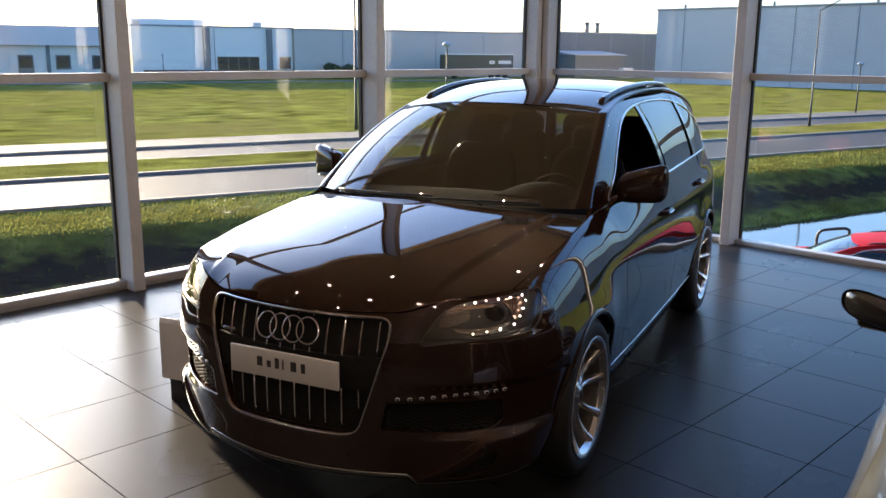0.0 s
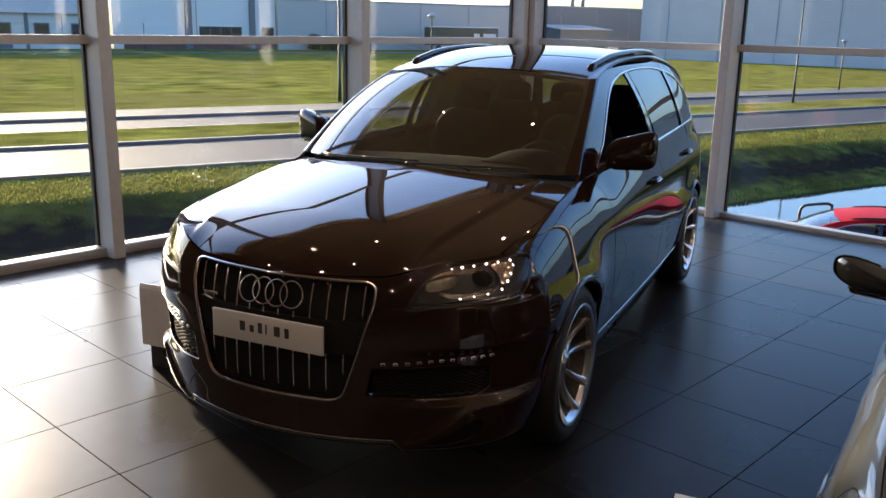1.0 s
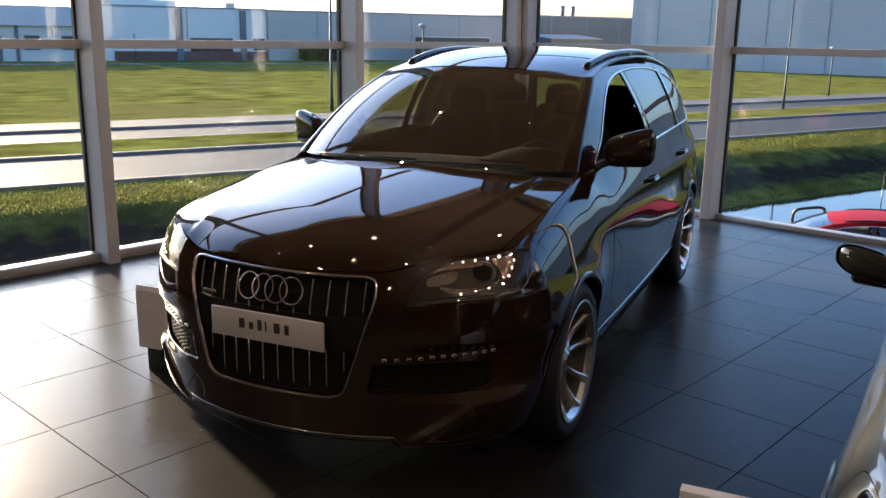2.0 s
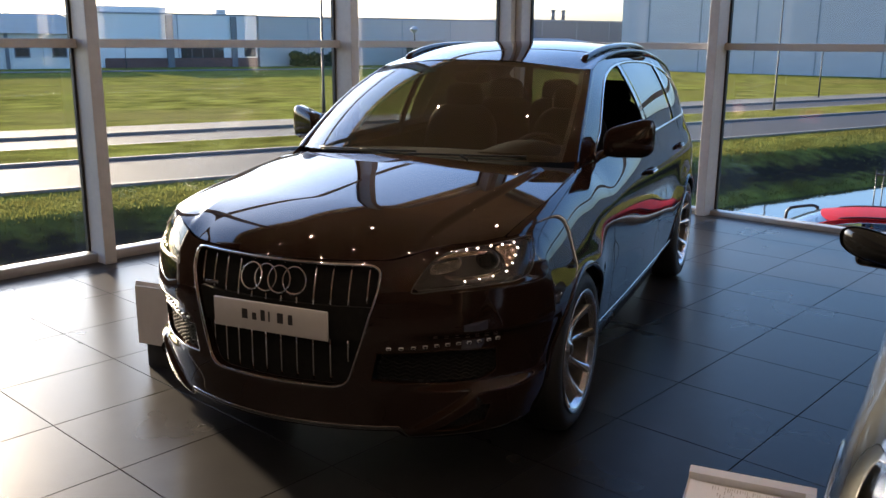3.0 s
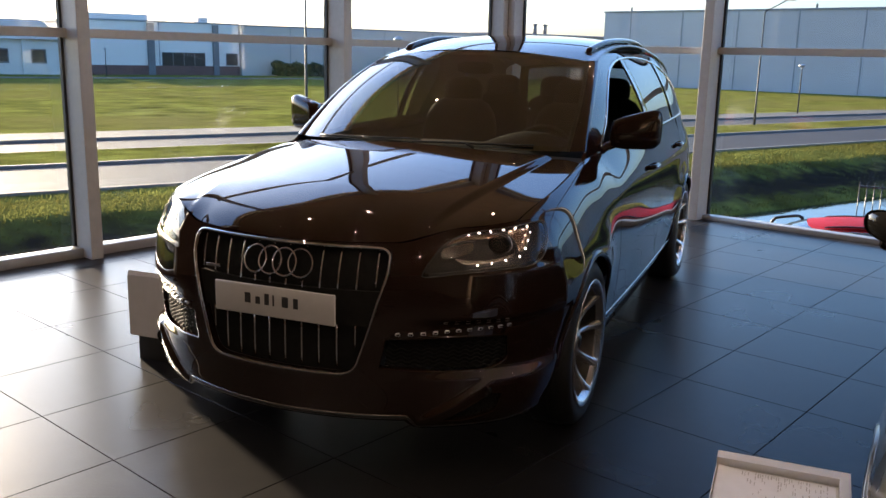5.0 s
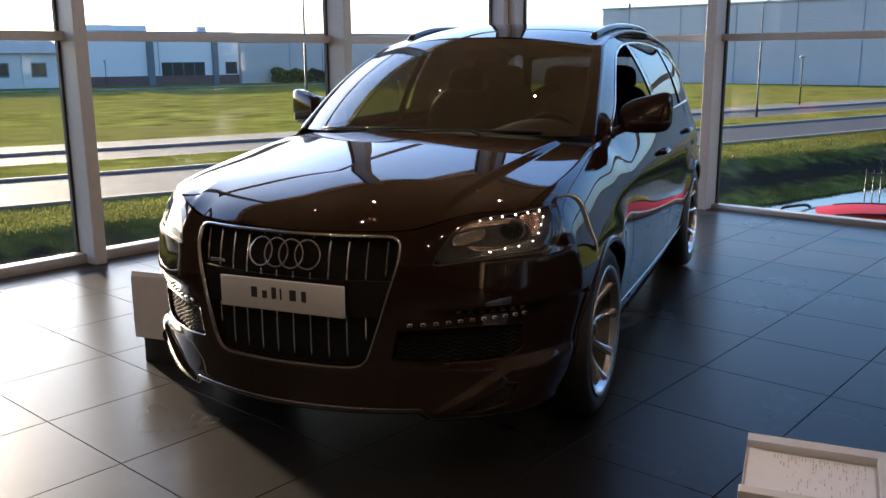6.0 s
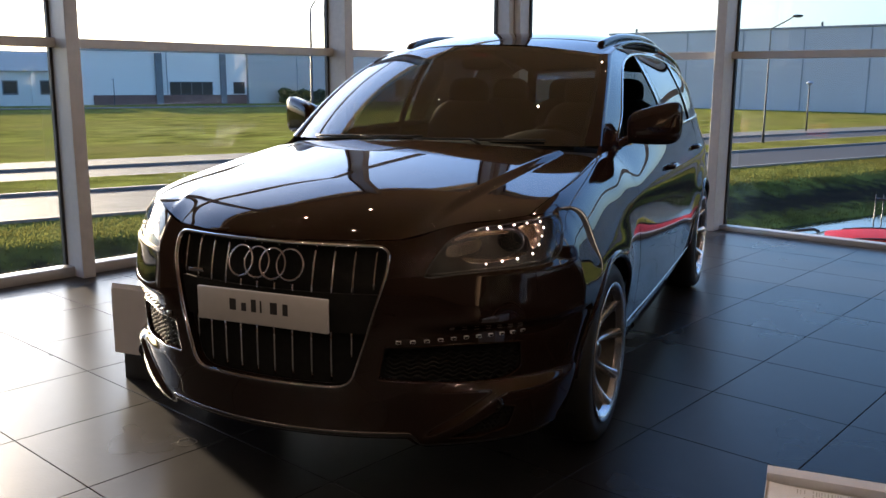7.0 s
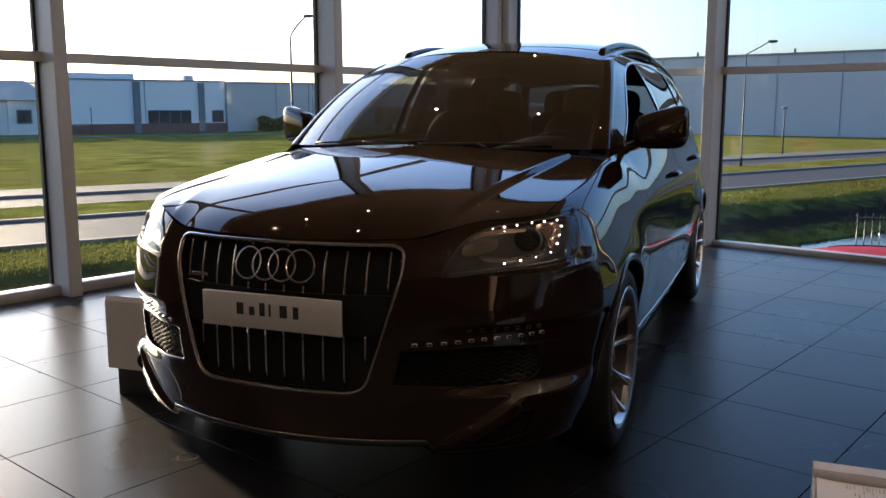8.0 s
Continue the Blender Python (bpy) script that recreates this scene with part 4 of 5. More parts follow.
    for i in range(12):
        x0 = (i - 5.5) * 0.0695
        zmin = max(0.468, float(np.interp(abs(x0) + 0.012, [half(0.447), half(0.78), half(0.93)], [0.447, 0.78, 0.93])))
        spans = [(zmin, 0.636)] if zmin < 0.61 else []
        spans += [(0.768, 0.790), (0.912, 0.922)] if abs(x0) < 0.15 else [(max(0.768, zmin), 0.918)]
        for za, zb in spans:
            pts = []
            for z in np.linspace(za, zb, 7):
                x, u, zz = (float(t) for t in fascia(vx(x0), z))
                pts.append((x0, u + 0.020, zz))
            part("grille_bar", tube(pts, 0.0026, 8, flat=1.6, up=(1, 0, 0)), M_CHROME, g)
    part("crossbar", panel(recess(0.020), front([(-0.40, 0.635), (0.40, 0.635), (0.41, 0.768), (-0.41, 0.768)]), (0.02, 0.01), rim=0.03), M_MESH, g)
    for k in range(4):
        x0 = (k - 1.5) * 0.066
        ring_pts = []
        for a in np.linspace(0, 2 * math.pi, 41)[:-1]:
            x, z = x0 + 0.0505 * math.cos(a), 0.856 + 0.0505 * math.sin(a)
            p = [float(t) for t in fascia(vx(x), z)]
            ring_pts.append((p[0], p[1] - 0.002 + 0.004 * (k % 2), p[2]))
        if full:
            part("badge_ring", tube(ring_pts, 0.0042, 8, closed=True, up=(0, 1, 0)), M_CHROME, g, "chrome badge ring")
    if full:
        x, u, z = (float(t) for t in fascia(vx(-0.315), 0.80))
        part("side_badge", box(x - 0.035, x + 0.03, u + 0.004, u + 0.012, 0.792, 0.806, 0.003), M_CHROME, g, "small chrome bar badge")
    # number-plate board with its dark lettering as plain bars
    pl = part("plate", box(-0.262, 0.262, -0.004, 0.008, 0.643, 0.761, 0.004), M_PLATE, car, "white show plate with dark lettering")
    if full:
        x = -0.135
        for wd, hh in ((0.044, 0.040), (0.034, 0.029), (0.034, 0.044), (0.012, 0.042), (0.0, 0), (0.046, 0.041), (0.034, 0.040)):
            if wd:
                part("lettering", box(x + wd * 0.2, x + wd * 0.8, -0.0055, -0.0035, 0.688, 0.688 + hh, 0.0006, 1), M_INK, pl, smooth=False)
            x += wd + (0.006 if wd else 0.016)
    # side intakes: ribbed mesh behind, lamp strip above, low slots
    for o, nm in ((intake, "intake"), (low, "lower_slot")):
        for mi in (False, True):
            q = part(nm, panel(recess(0.06), o, (0.02, 0.015), rim=0, mirror=mi), M_MESH, car, "black honeycomb air intake")
            part(nm + "_rim", strip(fascia, o, 0.010, 0.004, mirror=mi), paint_mat, car)
            z0, z1 = o[:, 1].min(), o[:, 1].max()
            v0, v1 = o[:, 0].min(), o[:, 0].max()
            for z in np.arange(z0 + 0.008, z1, 0.0155 if full else 0.03):
                row = [v for v in np.linspace(v0, v1, 44) if inside(o, np.array(v), np.array(z))]
                if len(row) > 3:
                    pts = [[float(t) for t in fascia(v, z)] for v in row]
                    pts = [((-x if mi else x), u + 0.030, zz + (0.0045 if i % 4 < 2 else -0.0045)) for i, (x, u, zz) in enumerate(pts)]
                    part("mesh_rib", tube(pts, 0.0028, 6, flat=1.6), M_MESH, q)
    for mi in (False, True):
        s = -1 if mi else 1
        bar = [(0.325, 0.605), (0.50, 0.612), (0.70, 0.622), (0.705, 0.644), (0.50, 0.635), (0.325, 0.628)]
        st = part("lamp_strip", panel(fascia, bar, (0.012, 0.008), rim=0.004, mirror=mi, offset=0.002), paint_mat, car, "dark strip of small square daytime lamps")
        for i in range(11):
            v = 0.342 + 0.0338 * i
            x, u, z = (float(t) for t in fascia(v, 0.617 + 0.0016 * i))
            n_ = Vector((math.sin(v * 1.3), -math.cos(v * 1.3), 0))
            mm = Matrix.Translation((s * (x + 0.005 * n_.x), u + 0.005 * n_.y, z)) @ pose(0, 0, 0, 0, 0, s * math.degrees(v * 1.35))
            ring = as_data(box(-0.009, 0.009, -0.004, 0.004, -0.0052, 0.0052, 0.002, 1), mm)
            d = part("lamp_cell", ring, M_CELL, st, smooth=False)
            part("cell_window", as_data(box(-0.0068, 0.0068, -0.0055, -0.003, -0.0034, 0.0034, 0.001, 1), mm), M_PIANO, d, smooth=False)
        x, u, z = (float(t) for t in fascia(0.589, 0.385))
        fog = lathe([(0.0005, -0.004), (0.022, -0.006), (0.028, -0.010), (0.032, 0.0), (0.032, 0.02)], 20, "y")
        part("fog_lamp", ([(a + s * x, b + u + 0.016, c + z) for a, b, c in fog[0]], fog[1]), M_PIANO, car, "small round fog lamp")
    if lights:
        lamp(car, paint_mat, full)
    lipz = [(v, chin(v) + 0.012) for v in np.linspace(-0.86, 0.86, 70)]
    part("front_lip", strip(fascia, lipz, 0.014, 0.005, False), M_TRIM, car, "black splitter lip under the bumper")
    # bright alloy bead imitates the light caught along the splitter's edge
    part("lip_edge", strip(fascia, [(v, chin(v) + 0.022) for v in np.linspace(-0.40, 0.40, 40)], 0.005, 0.005, False), M_ALU, car, "thin alloy bead imitating the glint along the splitter's edge")

    # glass, pillars and roof
    part("windscreen", panel(screen, [(-1, 0)] + [(a, 0.0) for a in np.linspace(-0.96, 0.96, 25)] + [(1, 0), (1, 1)] + [(a, 1.0) for a in np.linspace(0.96, -0.96, 25)] + [(-1, 1)], (0.03, 0.03), rim=0.006), M_CARGLASS, car,
         "large dark-looking windscreen")
    part("screen_edge", join(strip(screen, [(a, 1.0) for a in np.linspace(-0.97, 0.97, 30)], 0.03, 0.003, False), strip(screen, [(-0.985, b) for b in np.linspace(0, 1, 20)], 0.020, 0.003, False),
                             strip(screen, [(0.985, b) for b in np.linspace(0, 1, 20)], 0.020, 0.003, False)), M_PIANO, car)
    part("scuttle", panel(lambda a, b: (0.80 * a, _ws_low(np.abs(0.765 * a)) - 0.10 + 0.125 * b, 1.160 - 0.03 * a ** 2 + 0.016 * b), [(-1, 0), (1, 0), (1, 1), (-1, 1)], (0.04, 0.2), rim=0.02), M_TRIM, car)
    head = [(x, float(_ws_top(abs(x))) + 0.006) for x in np.linspace(-0.605, 0.605, 31)]
    tailr = [(x, 4.72 + 0.06 * (1 - (x / 0.56) ** 2)) for x in np.linspace(0.56, -0.56, 15)]
    redge = [(float(_roof_w(u)) - 0.003, u) for u in np.linspace(2.235, 4.68, 32)]
    part("roof", panel(roof, head + redge + tailr + [(-x, u) for x, u in redge[::-1]], step * 1.3, rim=0.015), paint_mat, car)
    dlo = smooth_path([(1.765, 1.172), (1.93, 1.30), (2.14, 1.435), (2.40, 1.545), (2.70, 1.605), (3.05, 1.628), (3.50, 1.628), (3.90, 1.602), (4.22, 1.535), (4.50, 1.40), (4.60, 1.27),
                       (4.52, 1.222), (4.2, 1.214), (3.6, 1.200), (2.9, 1.188), (2.3, 1.180)], 6, True)
    hullo = [(1.36, 1.10)] + [(u, float(_gh_top(u)) + 0.004) for u in np.linspace(1.42, 4.85, 60)] + [(4.90, 1.21)] + [(u, float(_top_z(u)) - 0.004) for u in np.linspace(4.85, 1.5, 30)]
    both(lambda mi: panel(cabin, hullo, (step, step * 0.8), holes=[dlo], mirror=mi, rim=0.02), "side_frame", paint_mat, car)
    both(lambda mi: strip(cabin, dlo, 0.020, 0.008, mirror=mi), "window_trim", M_CHROME, car, "bright trim round the side windows")
    for a, b, mat, nm in ((1.70, 2.86, M_SIDEGLASS, "front_window"), (2.93, 3.90, M_TINTED, "rear_window"), (3.97, 4.65, M_TINTED, "quarter_window")):
        cut = [p for p in dlo if a <= p[0] <= b]
        top = sorted([p for p in cut if p[1] > 1.2 + 0.02 * (p[0] - 1.7)], key=lambda p: p[0])
        bot = sorted([p for p in cut if p[1] <= 1.2 + 0.02 * (p[0] - 1.7)], key=lambda p: -p[0])
        for mi in ((True,) if full and nm == "front_window" else (False, True)):      # one front window is wound down
            w = part(nm, panel(cabin, np.array(top + bot), (0.03, 0.02), mirror=mi, rim=0.0, offset=-0.004), mat, car)
    for u0, u1, lean in ((2.86, 2.935, 0.0), (3.895, 3.975, 0.05)):
        pil = [(u0, 1.185), (u1, 1.185), (u1 + lean, 1.635), (u0 + lean, 1.635)]
        both(lambda mi: panel(cabin, pil, 0.02, mirror=mi, offset=0.002), "pillar", M_PIANO, car)
    # windscreen pillars, rounding from the glass to the cabin side, and the roof edges behind them
    def pillar(a, b):
        a, b = np.broadcast_arrays(np.asarray(a, float), np.asarray(b, float))
        x, u, z = screen(1.0, b)
        cu = u + 0.075
        cx = cabin(cu, z)[0] + 0.004
        t = a * math.pi / 2
        return x + (cx - x) * np.sin(t) ** 0.75, u + (cu - u) * (1 - np.cos(t)) ** 0.9, z + 0.004 * np.sin(2 * t)
    both(lambda mi: panel(pillar, [(0, 0), (1, 0)] + [(1, b) for b in np.linspace(0.05, 0.95, 19)] + [(1, 1), (0, 1)] + [(0, b) for b in np.linspace(0.95, 0.05, 19)], (0.012, 0.03), mirror=mi, rim=0.0), "windscreen_pillar", paint_mat, car)
    def cant(a, u):
        """Roof edge: rounds from the roof panel down to the top of the cabin side."""
        a, u = np.broadcast_arrays(np.asarray(a, float), np.asarray(u, float))
        x0, _, z0 = roof(_roof_w(u) - 0.004, u)
        z2 = np.minimum(_gh_top(u) + 0.004, z0 - 0.012)
        x2 = cabin(u, z2)[0] + 0.002
        xc, zc = np.maximum(x0, x2) + 0.020, z0 - 0.35 * (z0 - z2)
        return x0 * (1 - a) ** 2 + 2 * a * (1 - a) * xc + x2 * a * a, u, z0 * (1 - a) ** 2 + 2 * a * (1 - a) * zc + z2 * a * a
    both(lambda mi: panel(cant, [(0, 2.225), (1, 2.285)] + [(1, u) for u in np.linspace(2.4, 4.6, 12)] + [(1, 4.68), (0, 4.68)] + [(0, u) for u in np.linspace(4.6, 2.4, 12)],
                          (0.125, 0.04), mirror=not mi, rim=0.0), "roof_edge", paint_mat, car)
    # roof rails on short feet
    for s in (1, -1):
        def rail_at(u, h):
            w = float(_roof_w(u)) - 0.055
            return s * w, u, float(roof(w, u)[2]) + h
        pts = [rail_at(u, h) for u, h in ((2.40, -0.006), (2.47, 0.010), (2.85, 0.014), (3.4, 0.018), (3.9, 0.015), (4.30, 0.008), (4.38, -0.006))]
        rl = part("roof_rail", tube(smooth_path(pts, 6), 0.022, 12, flat=0.75), paint_mat if full else M_TRIM, car, "glossy roof rail")
        for u in (2.48, 3.4, 4.29):
            x, uu, z = rail_at(u, 0.0)
            part("rail_foot", as_data(box(-0.016, 0.016, -0.035, 0.035, -0.02, 0.012, 0.006), Matrix.Translation((x, uu, z))), paint_mat if full else M_TRIM, rl)
    # mirrors
    for s in (1, -1):
        vs, fs = blob(0, 0, 0, 0.120, 0.080, 0.092, 4.2, 36) if full else blob(0, 0, 0.022, 0.165, 0.075, 0.060, 2.6, 32)
        vs = [(s * (x + 0.975), y * (1 - 0.20 * (x / 0.135)) + 1.870 + 0.05 * (x / 0.135) + (0.0 if y < 0 else -0.03), z * (1 + 0.20 * x / 0.135) + 1.262 + 0.018 * x / 0.135) for x, y, z in vs]
        if s < 0:
            fs = [f[::-1] for f in fs]
        mir = part("door_mirror", (vs, fs), paint_mat if full else M_PIANO, car, "large rounded door mirror")
        part("mirror_glass", join(as_data(box(-0.11, 0.11, -0.002, 0.002, -0.065, 0.065, 0.02), Matrix.Translation((s * 0.970, 1.925, 1.258)) @ pose(0, 0, 0, 0, 0, s * 14))), M_CHROME, mir, "mirror glass")
        part("mirror_foot", tube(smooth_path([(s * 0.81, 1.77, 1.160), (s * 0.835, 1.79, 1.180), (s * 0.88, 1.83, 1.200), (s * 0.93, 1.86, 1.225)], 5), [0.045, 0.042, 0.04, 0.038] + [0.038] * 12, 12, flat=0.55), M_TRIM if not full else paint_mat, mir)
        part("indicator", strip(lambda a, b: (s * (0.885 + 0.18 * a), 1.790 + 0.085 * a * a + 0.02 * a, 1.245 + 0.0 * b), [(k, 0.0) for k in np.linspace(0, 1, 12)], 0.012, 0.006, False), M_REFLECTOR, mir)
        # handles
        for u in (2.63, 3.80):
            x, uu, z = (float(t) for t in flank(u, 1.02))
            hp = smooth_path([(s * (x - 0.005), u - 0.085, z), (s * (x + 0.026), u - 0.06, z + 0.004), (s * (x + 0.03), u, z + 0.006), (s * (x + 0.026), u + 0.06, z + 0.004), (s * (x - 0.005), u + 0.085, z)], 5)
            hd = part("door_handle", tube(hp, 0.013, 8, flat=1.2), paint_mat, car, "bright-edged pull handle")
            part("handle_trim", tube([(a[0] + s * 0.012, a[1], a[2]) for a in hp[4:-4]], 0.005, 6), M_CHROME, hd)
    # wipers
    for x0, x1 in ((-0.62, 0.02), (-0.02, 0.60)):
        pts = []
        for t in np.linspace(0, 1, 14):
            a = (x0 + (x1 - x0) * t) / 0.765
            p = [float(k) for k in screen(a, 0.012 + 0.02 * t)]
            pts.append((p[0], p[1] - 0.008, p[2] + 0.006))
        wp = part("wiper", tube(pts, 0.006, 6), M_RUBBER, car)
        part("wiper_arm", tube([(x1 * 0.5, 1.29, 1.185), pts[6]], 0.007, 6), M_RUBBER, wp)
    # cabin
    part("dashboard", panel(lambda a, b: (0.74 * a, 1.50 + 0.62 * b + 0.22 * np.abs(a) ** 2 * (1 - b), 1.125 + 0.035 * np.sin(b * math.pi) - 0.03 * a * a), [(-1, 0), (1, 0), (1, 1), (-1, 1)], 0.05, rim=0.35), M_CABIN, car, "black dashboard")
    hoodp = panel(lambda a, b: (0.38 + 0.22 * a, 1.78 + 0.30 * b, 1.165 + 0.055 * (1 - a * a) * np.sin(np.clip(b, 0, 1) * math.pi * 0.75)), [(-1, 0), (1, 0), (1, 1), (-1, 1)], 0.1, rim=0.05)
    part("instrument_hood", hoodp, M_CABIN, car)
    sw = lathe([(0.185 + 0.015 * math.cos(a), 0.015 * math.sin(a)) for a in np.linspace(0, 2 * math.pi, 11)[:-1]], 40, "y", True)
    mm = pose(0.38, 2.16, 1.06, -24)
    wheel_ob = part("steering_wheel", ([tuple(mm @ Vector(v)) for v in sw[0]], sw[1]), M_CABIN, car, "black steering wheel")
    vs, fs = blob(0, 0.01, -0.01, 0.085, 0.03, 0.075, 2.6, 16)
    part("wheel_boss", ([tuple(mm @ Vector(v)) for v in vs], fs), M_CABIN, wheel_ob)
    for a in (0, math.pi, -math.pi / 2):
        part("wheel_arm", tube([tuple(mm @ Vector((0.06 * math.cos(a), 0.005, 0.06 * math.sin(a)))), tuple(mm @ Vector((0.18 * math.cos(a), 0, 0.18 * math.sin(a))))], 0.016, 6), M_CABIN, wheel_ob)
    if full:
        for x, u in ((0.38, 2.50), (-0.38, 2.50), (0.42, 3.45), (-0.42, 3.45), (0.0, 3.47)):
            seat(car, x, u)
        vs, fs = blob(0, 2.09, 1.555, 0.115, 0.022, 0.036, 3, 16)
        part("inner_mirror", (vs, fs), M_CABIN, car)
    part("headlining", panel(lambda x, u: (-x, u, roof(x, u)[2] - 0.03), head + redge + tailr + [(-x, u) for x, u in redge[::-1]], 0.08, rim=0.0), M_CABIN_GREY, car)
    part("cabin_floor", box(-0.74, 0.74, 1.7, 4.8, 0.32, 0.46, 0.03), M_CABIN, car)
    both(lambda mi: panel(lambda u, z: (0.80 + 0 * u, u, z), [(1.7, 0.45), (4.75, 0.45), (4.75, 1.15), (1.7, 1.12)], 0.15, mirror=mi, rim=0), "door_lining", M_CABIN, car)
    return car


make_car("estate_car", pose(-1.98, 2.94, 0), M_PAINT, "glossy dark brown large estate car with chrome grille, parked on tiles")


# ---- things in the showroom ----
M_DRIED = material("dried_spill", (0.07, 0.068, 0.065), 0.8, vary=0.6, scale=60, spec=0.1)


def floor_stain():
    """Pale ring that a wet cup left on the tiles, thicker on one side."""
    turns, verts, faces = 40, [], []
    for i in range(turns):
        a = 2 * math.pi * i / turns
        r, w = 0.040 + 0.0015 * math.sin(3 * a), 0.0035 + 0.0020 * math.sin(a + 0.7)
        for k, z in ((r - w, 0.0002), (r - w * 0.5, 0.0012), (r + w * 0.5, 0.0012), (r + w, 0.0002)):
            verts.append((k * math.cos(a), k * math.sin(a), z))
        for j in range(3):
            b = (i + 1) % turns * 4
            faces.append((i * 4 + j, b + j, b + j + 1, i * 4 + j + 1)[::-1])
    t = thing("floor_stain", pose(-2.575, 3.24, 0), "pale dried ring stain on the slate-grey floor tiles", "stain")
    part("ring", (verts, faces), M_DRIED, t)


floor_stain()
make_car("grey_car", pose(0.852, 1.666, 0, 0, 0, -7) @ Matrix.Diagonal((0.93, 0.90, 0.845, 1)), M_SILVER, "glossy grey metallic car with rounded mirrors, parked on tiles", full=False, step=0.04)


def info_stand(m, label, rise=0.035, top_z=0.497):
    """A low price stand: white box with a sloped, rimmed tray for a sheet, on a set-back black plinth."""
    s = thing("info_stand", m, label, "information stand", "information stands")
    w, d = 0.175, 0.14
    body = [(-w, -d, 0.14), (w, -d, 0.14), (w, d, 0.14), (-w, d, 0.14), (-w, -d, top_z - rise), (w, -d, top_z - rise), (w, d, top_z), (-w, d, top_z)]
    bm = bmesh.new()
    vs = [bm.verts.new(v) for v in body]
    for f in ((3, 2, 1, 0), (0, 1, 5, 4), (1, 2, 6, 5), (2, 3, 7, 6), (3, 0, 4, 7), (4, 5, 6, 7)):
        bm.faces.new([vs[i] for i in f])
    bmesh.ops.bevel(bm, geom=bm.edges[:], offset=0.003, segments=2, affect="EDGES")
    part("body", bm, M_STAND, s, smooth=False)
    part("plinth", box(-w + 0.03, w - 0.03, -d + 0.03, d - 0.03, 0.0, 0.14, 0.003), M_PLINTH, s, "black plinth")
    tilt = math.degrees(math.atan2(rise, 2 * d))
    top = pose(0, 0, top_z + 0.001 - rise / 2, tilt)
    for x0, x1, y0, y1, z1 in ((-w, w, d - 0.034, d + 0.004, 0.026), (-w - 0.004, w + 0.004, -d - 0.004, -d + 0.026, 0.024), (-w, -w + 0.004, -d + 0.026, d - 0.034, 0.006), (w - 0.028, w, -d + 0.026, d - 0.034, 0.026)):
        part("rim", as_data(box(x0, x1, y0, y1, 0.0, z1, 0.0008, 1), top), M_STAND, s, smooth=False)
    leaf = []
    for i in range(15):                    # the sheet curls up along its open side
        x = -w + 0.008 + (2 * w - 0.044) * i / 14
        leaf.append((x, 0.004 + 0.006 * max(0.0, 1 - i / 4) ** 2))
    n = len(leaf)
    vs = [tuple(top @ Vector((x, y, z + t))) for t in (0.0, 0.0008) for y in (-d + 0.028, d - 0.046) for x, z in leaf]
    fs = [(2 * n + i, 2 * n + i + 1, 3 * n + i + 1, 3 * n + i) for i in range(n - 1)] + [(i + n, i + n + 1, i + 1, i) for i in range(n - 1)]
    sheet = part("sheet", (vs, fs), M_PAPER, s, "white printed paper sheet with a curled edge")
    rng = random.Random(4)
    x = -w + 0.030
    while x < w - 0.05:
        y = d - 0.052
        while y > -d + 0.05:
            ln = rng.uniform(0.006, 0.022)
            if rng.random() < (0.80 if y > d - 0.075 else 0.42 if x > 0.02 else 0.22):
                part("printed_line", as_data(box(x, x + rng.uniform(0.0014, 0.0032), y - ln, y, 0.0049, 0.0054), top), M_PRINT, sheet, smooth=False)
            y -= ln + rng.uniform(0.004, 0.02)
        x += rng.uniform(0.0045, 0.009)
    return s


info_stand(pose(-0.165, 2.60, 0, 0, 0, 0), "low white price stand with a printed sheet, on a black plinth")
info_stand(pose(-3.229, 3.867, 0, 0, 0, 182), "low white price stand on a black plinth beside the car", 0.10, 0.465)

# ---- outdoors ----
M_WH_WHITE = material("warehouse_cladding", (0.74, 0.66, 0.59), 0.8, 0.0, vary=0.02, scale=0.6, second_scale=0.08, stretch=(1, 1, 4))
M_WH_GREY = material("grey_cladding", (0.46, 0.40, 0.36), 0.7, 0.1, vary=0.06, scale=0.5, second_scale=0.06, stretch=(1, 1, 4))
M_WH_BLUE = material("blue_grey_cladding", (0.50, 0.46, 0.44), 0.55, 0.15, vary=0.06, scale=0.4, second_scale=0.05, stretch=(1, 1, 5))
M_WH_DARK = material("dark_pilaster", (0.14, 0.135, 0.135), 0.6, vary=0.1, scale=1)
M_WH_BRICK = material("red_brown_brick", (0.16, 0.075, 0.055), 0.85, vary=0.25, scale=6, bump=0.2, bump_scale=20)
M_WH_ROOF = material("flat_roof_edge", (0.25, 0.25, 0.26), 0.7, vary=0.1, scale=2)
M_TILES = material("roof_tiles", (0.46, 0.39, 0.32), 0.8, vary=0.2, scale=3, bump=0.3, bump_scale=12)
M_DARKGLASS = material("dark_window", (0.03, 0.034, 0.038), 0.08, vary=0.1, scale=2)
M_BEIGE = material("beige_render", (0.64, 0.57, 0.50), 0.85, vary=0.08, scale=2)
M_POLE = material("galvanised_pole", (0.022, 0.023, 0.024), 0.6, 0.0, vary=0.1, scale=4)
M_BLACKRAIL = material("black_rail", (0.015, 0.016, 0.018), 0.4, vary=0.1, scale=10)
M_TRAILER = material("dark_trailer_side", (0.035, 0.036, 0.032), 0.5, vary=0.2, scale=1.5)
M_LEAF = material("hedge_leaf", (0.035, 0.055, 0.018), 0.8, vary=0.4, scale=3)


def on_road(name, label, category, group=""):
    return thing(name, ROAD, label, category, group)


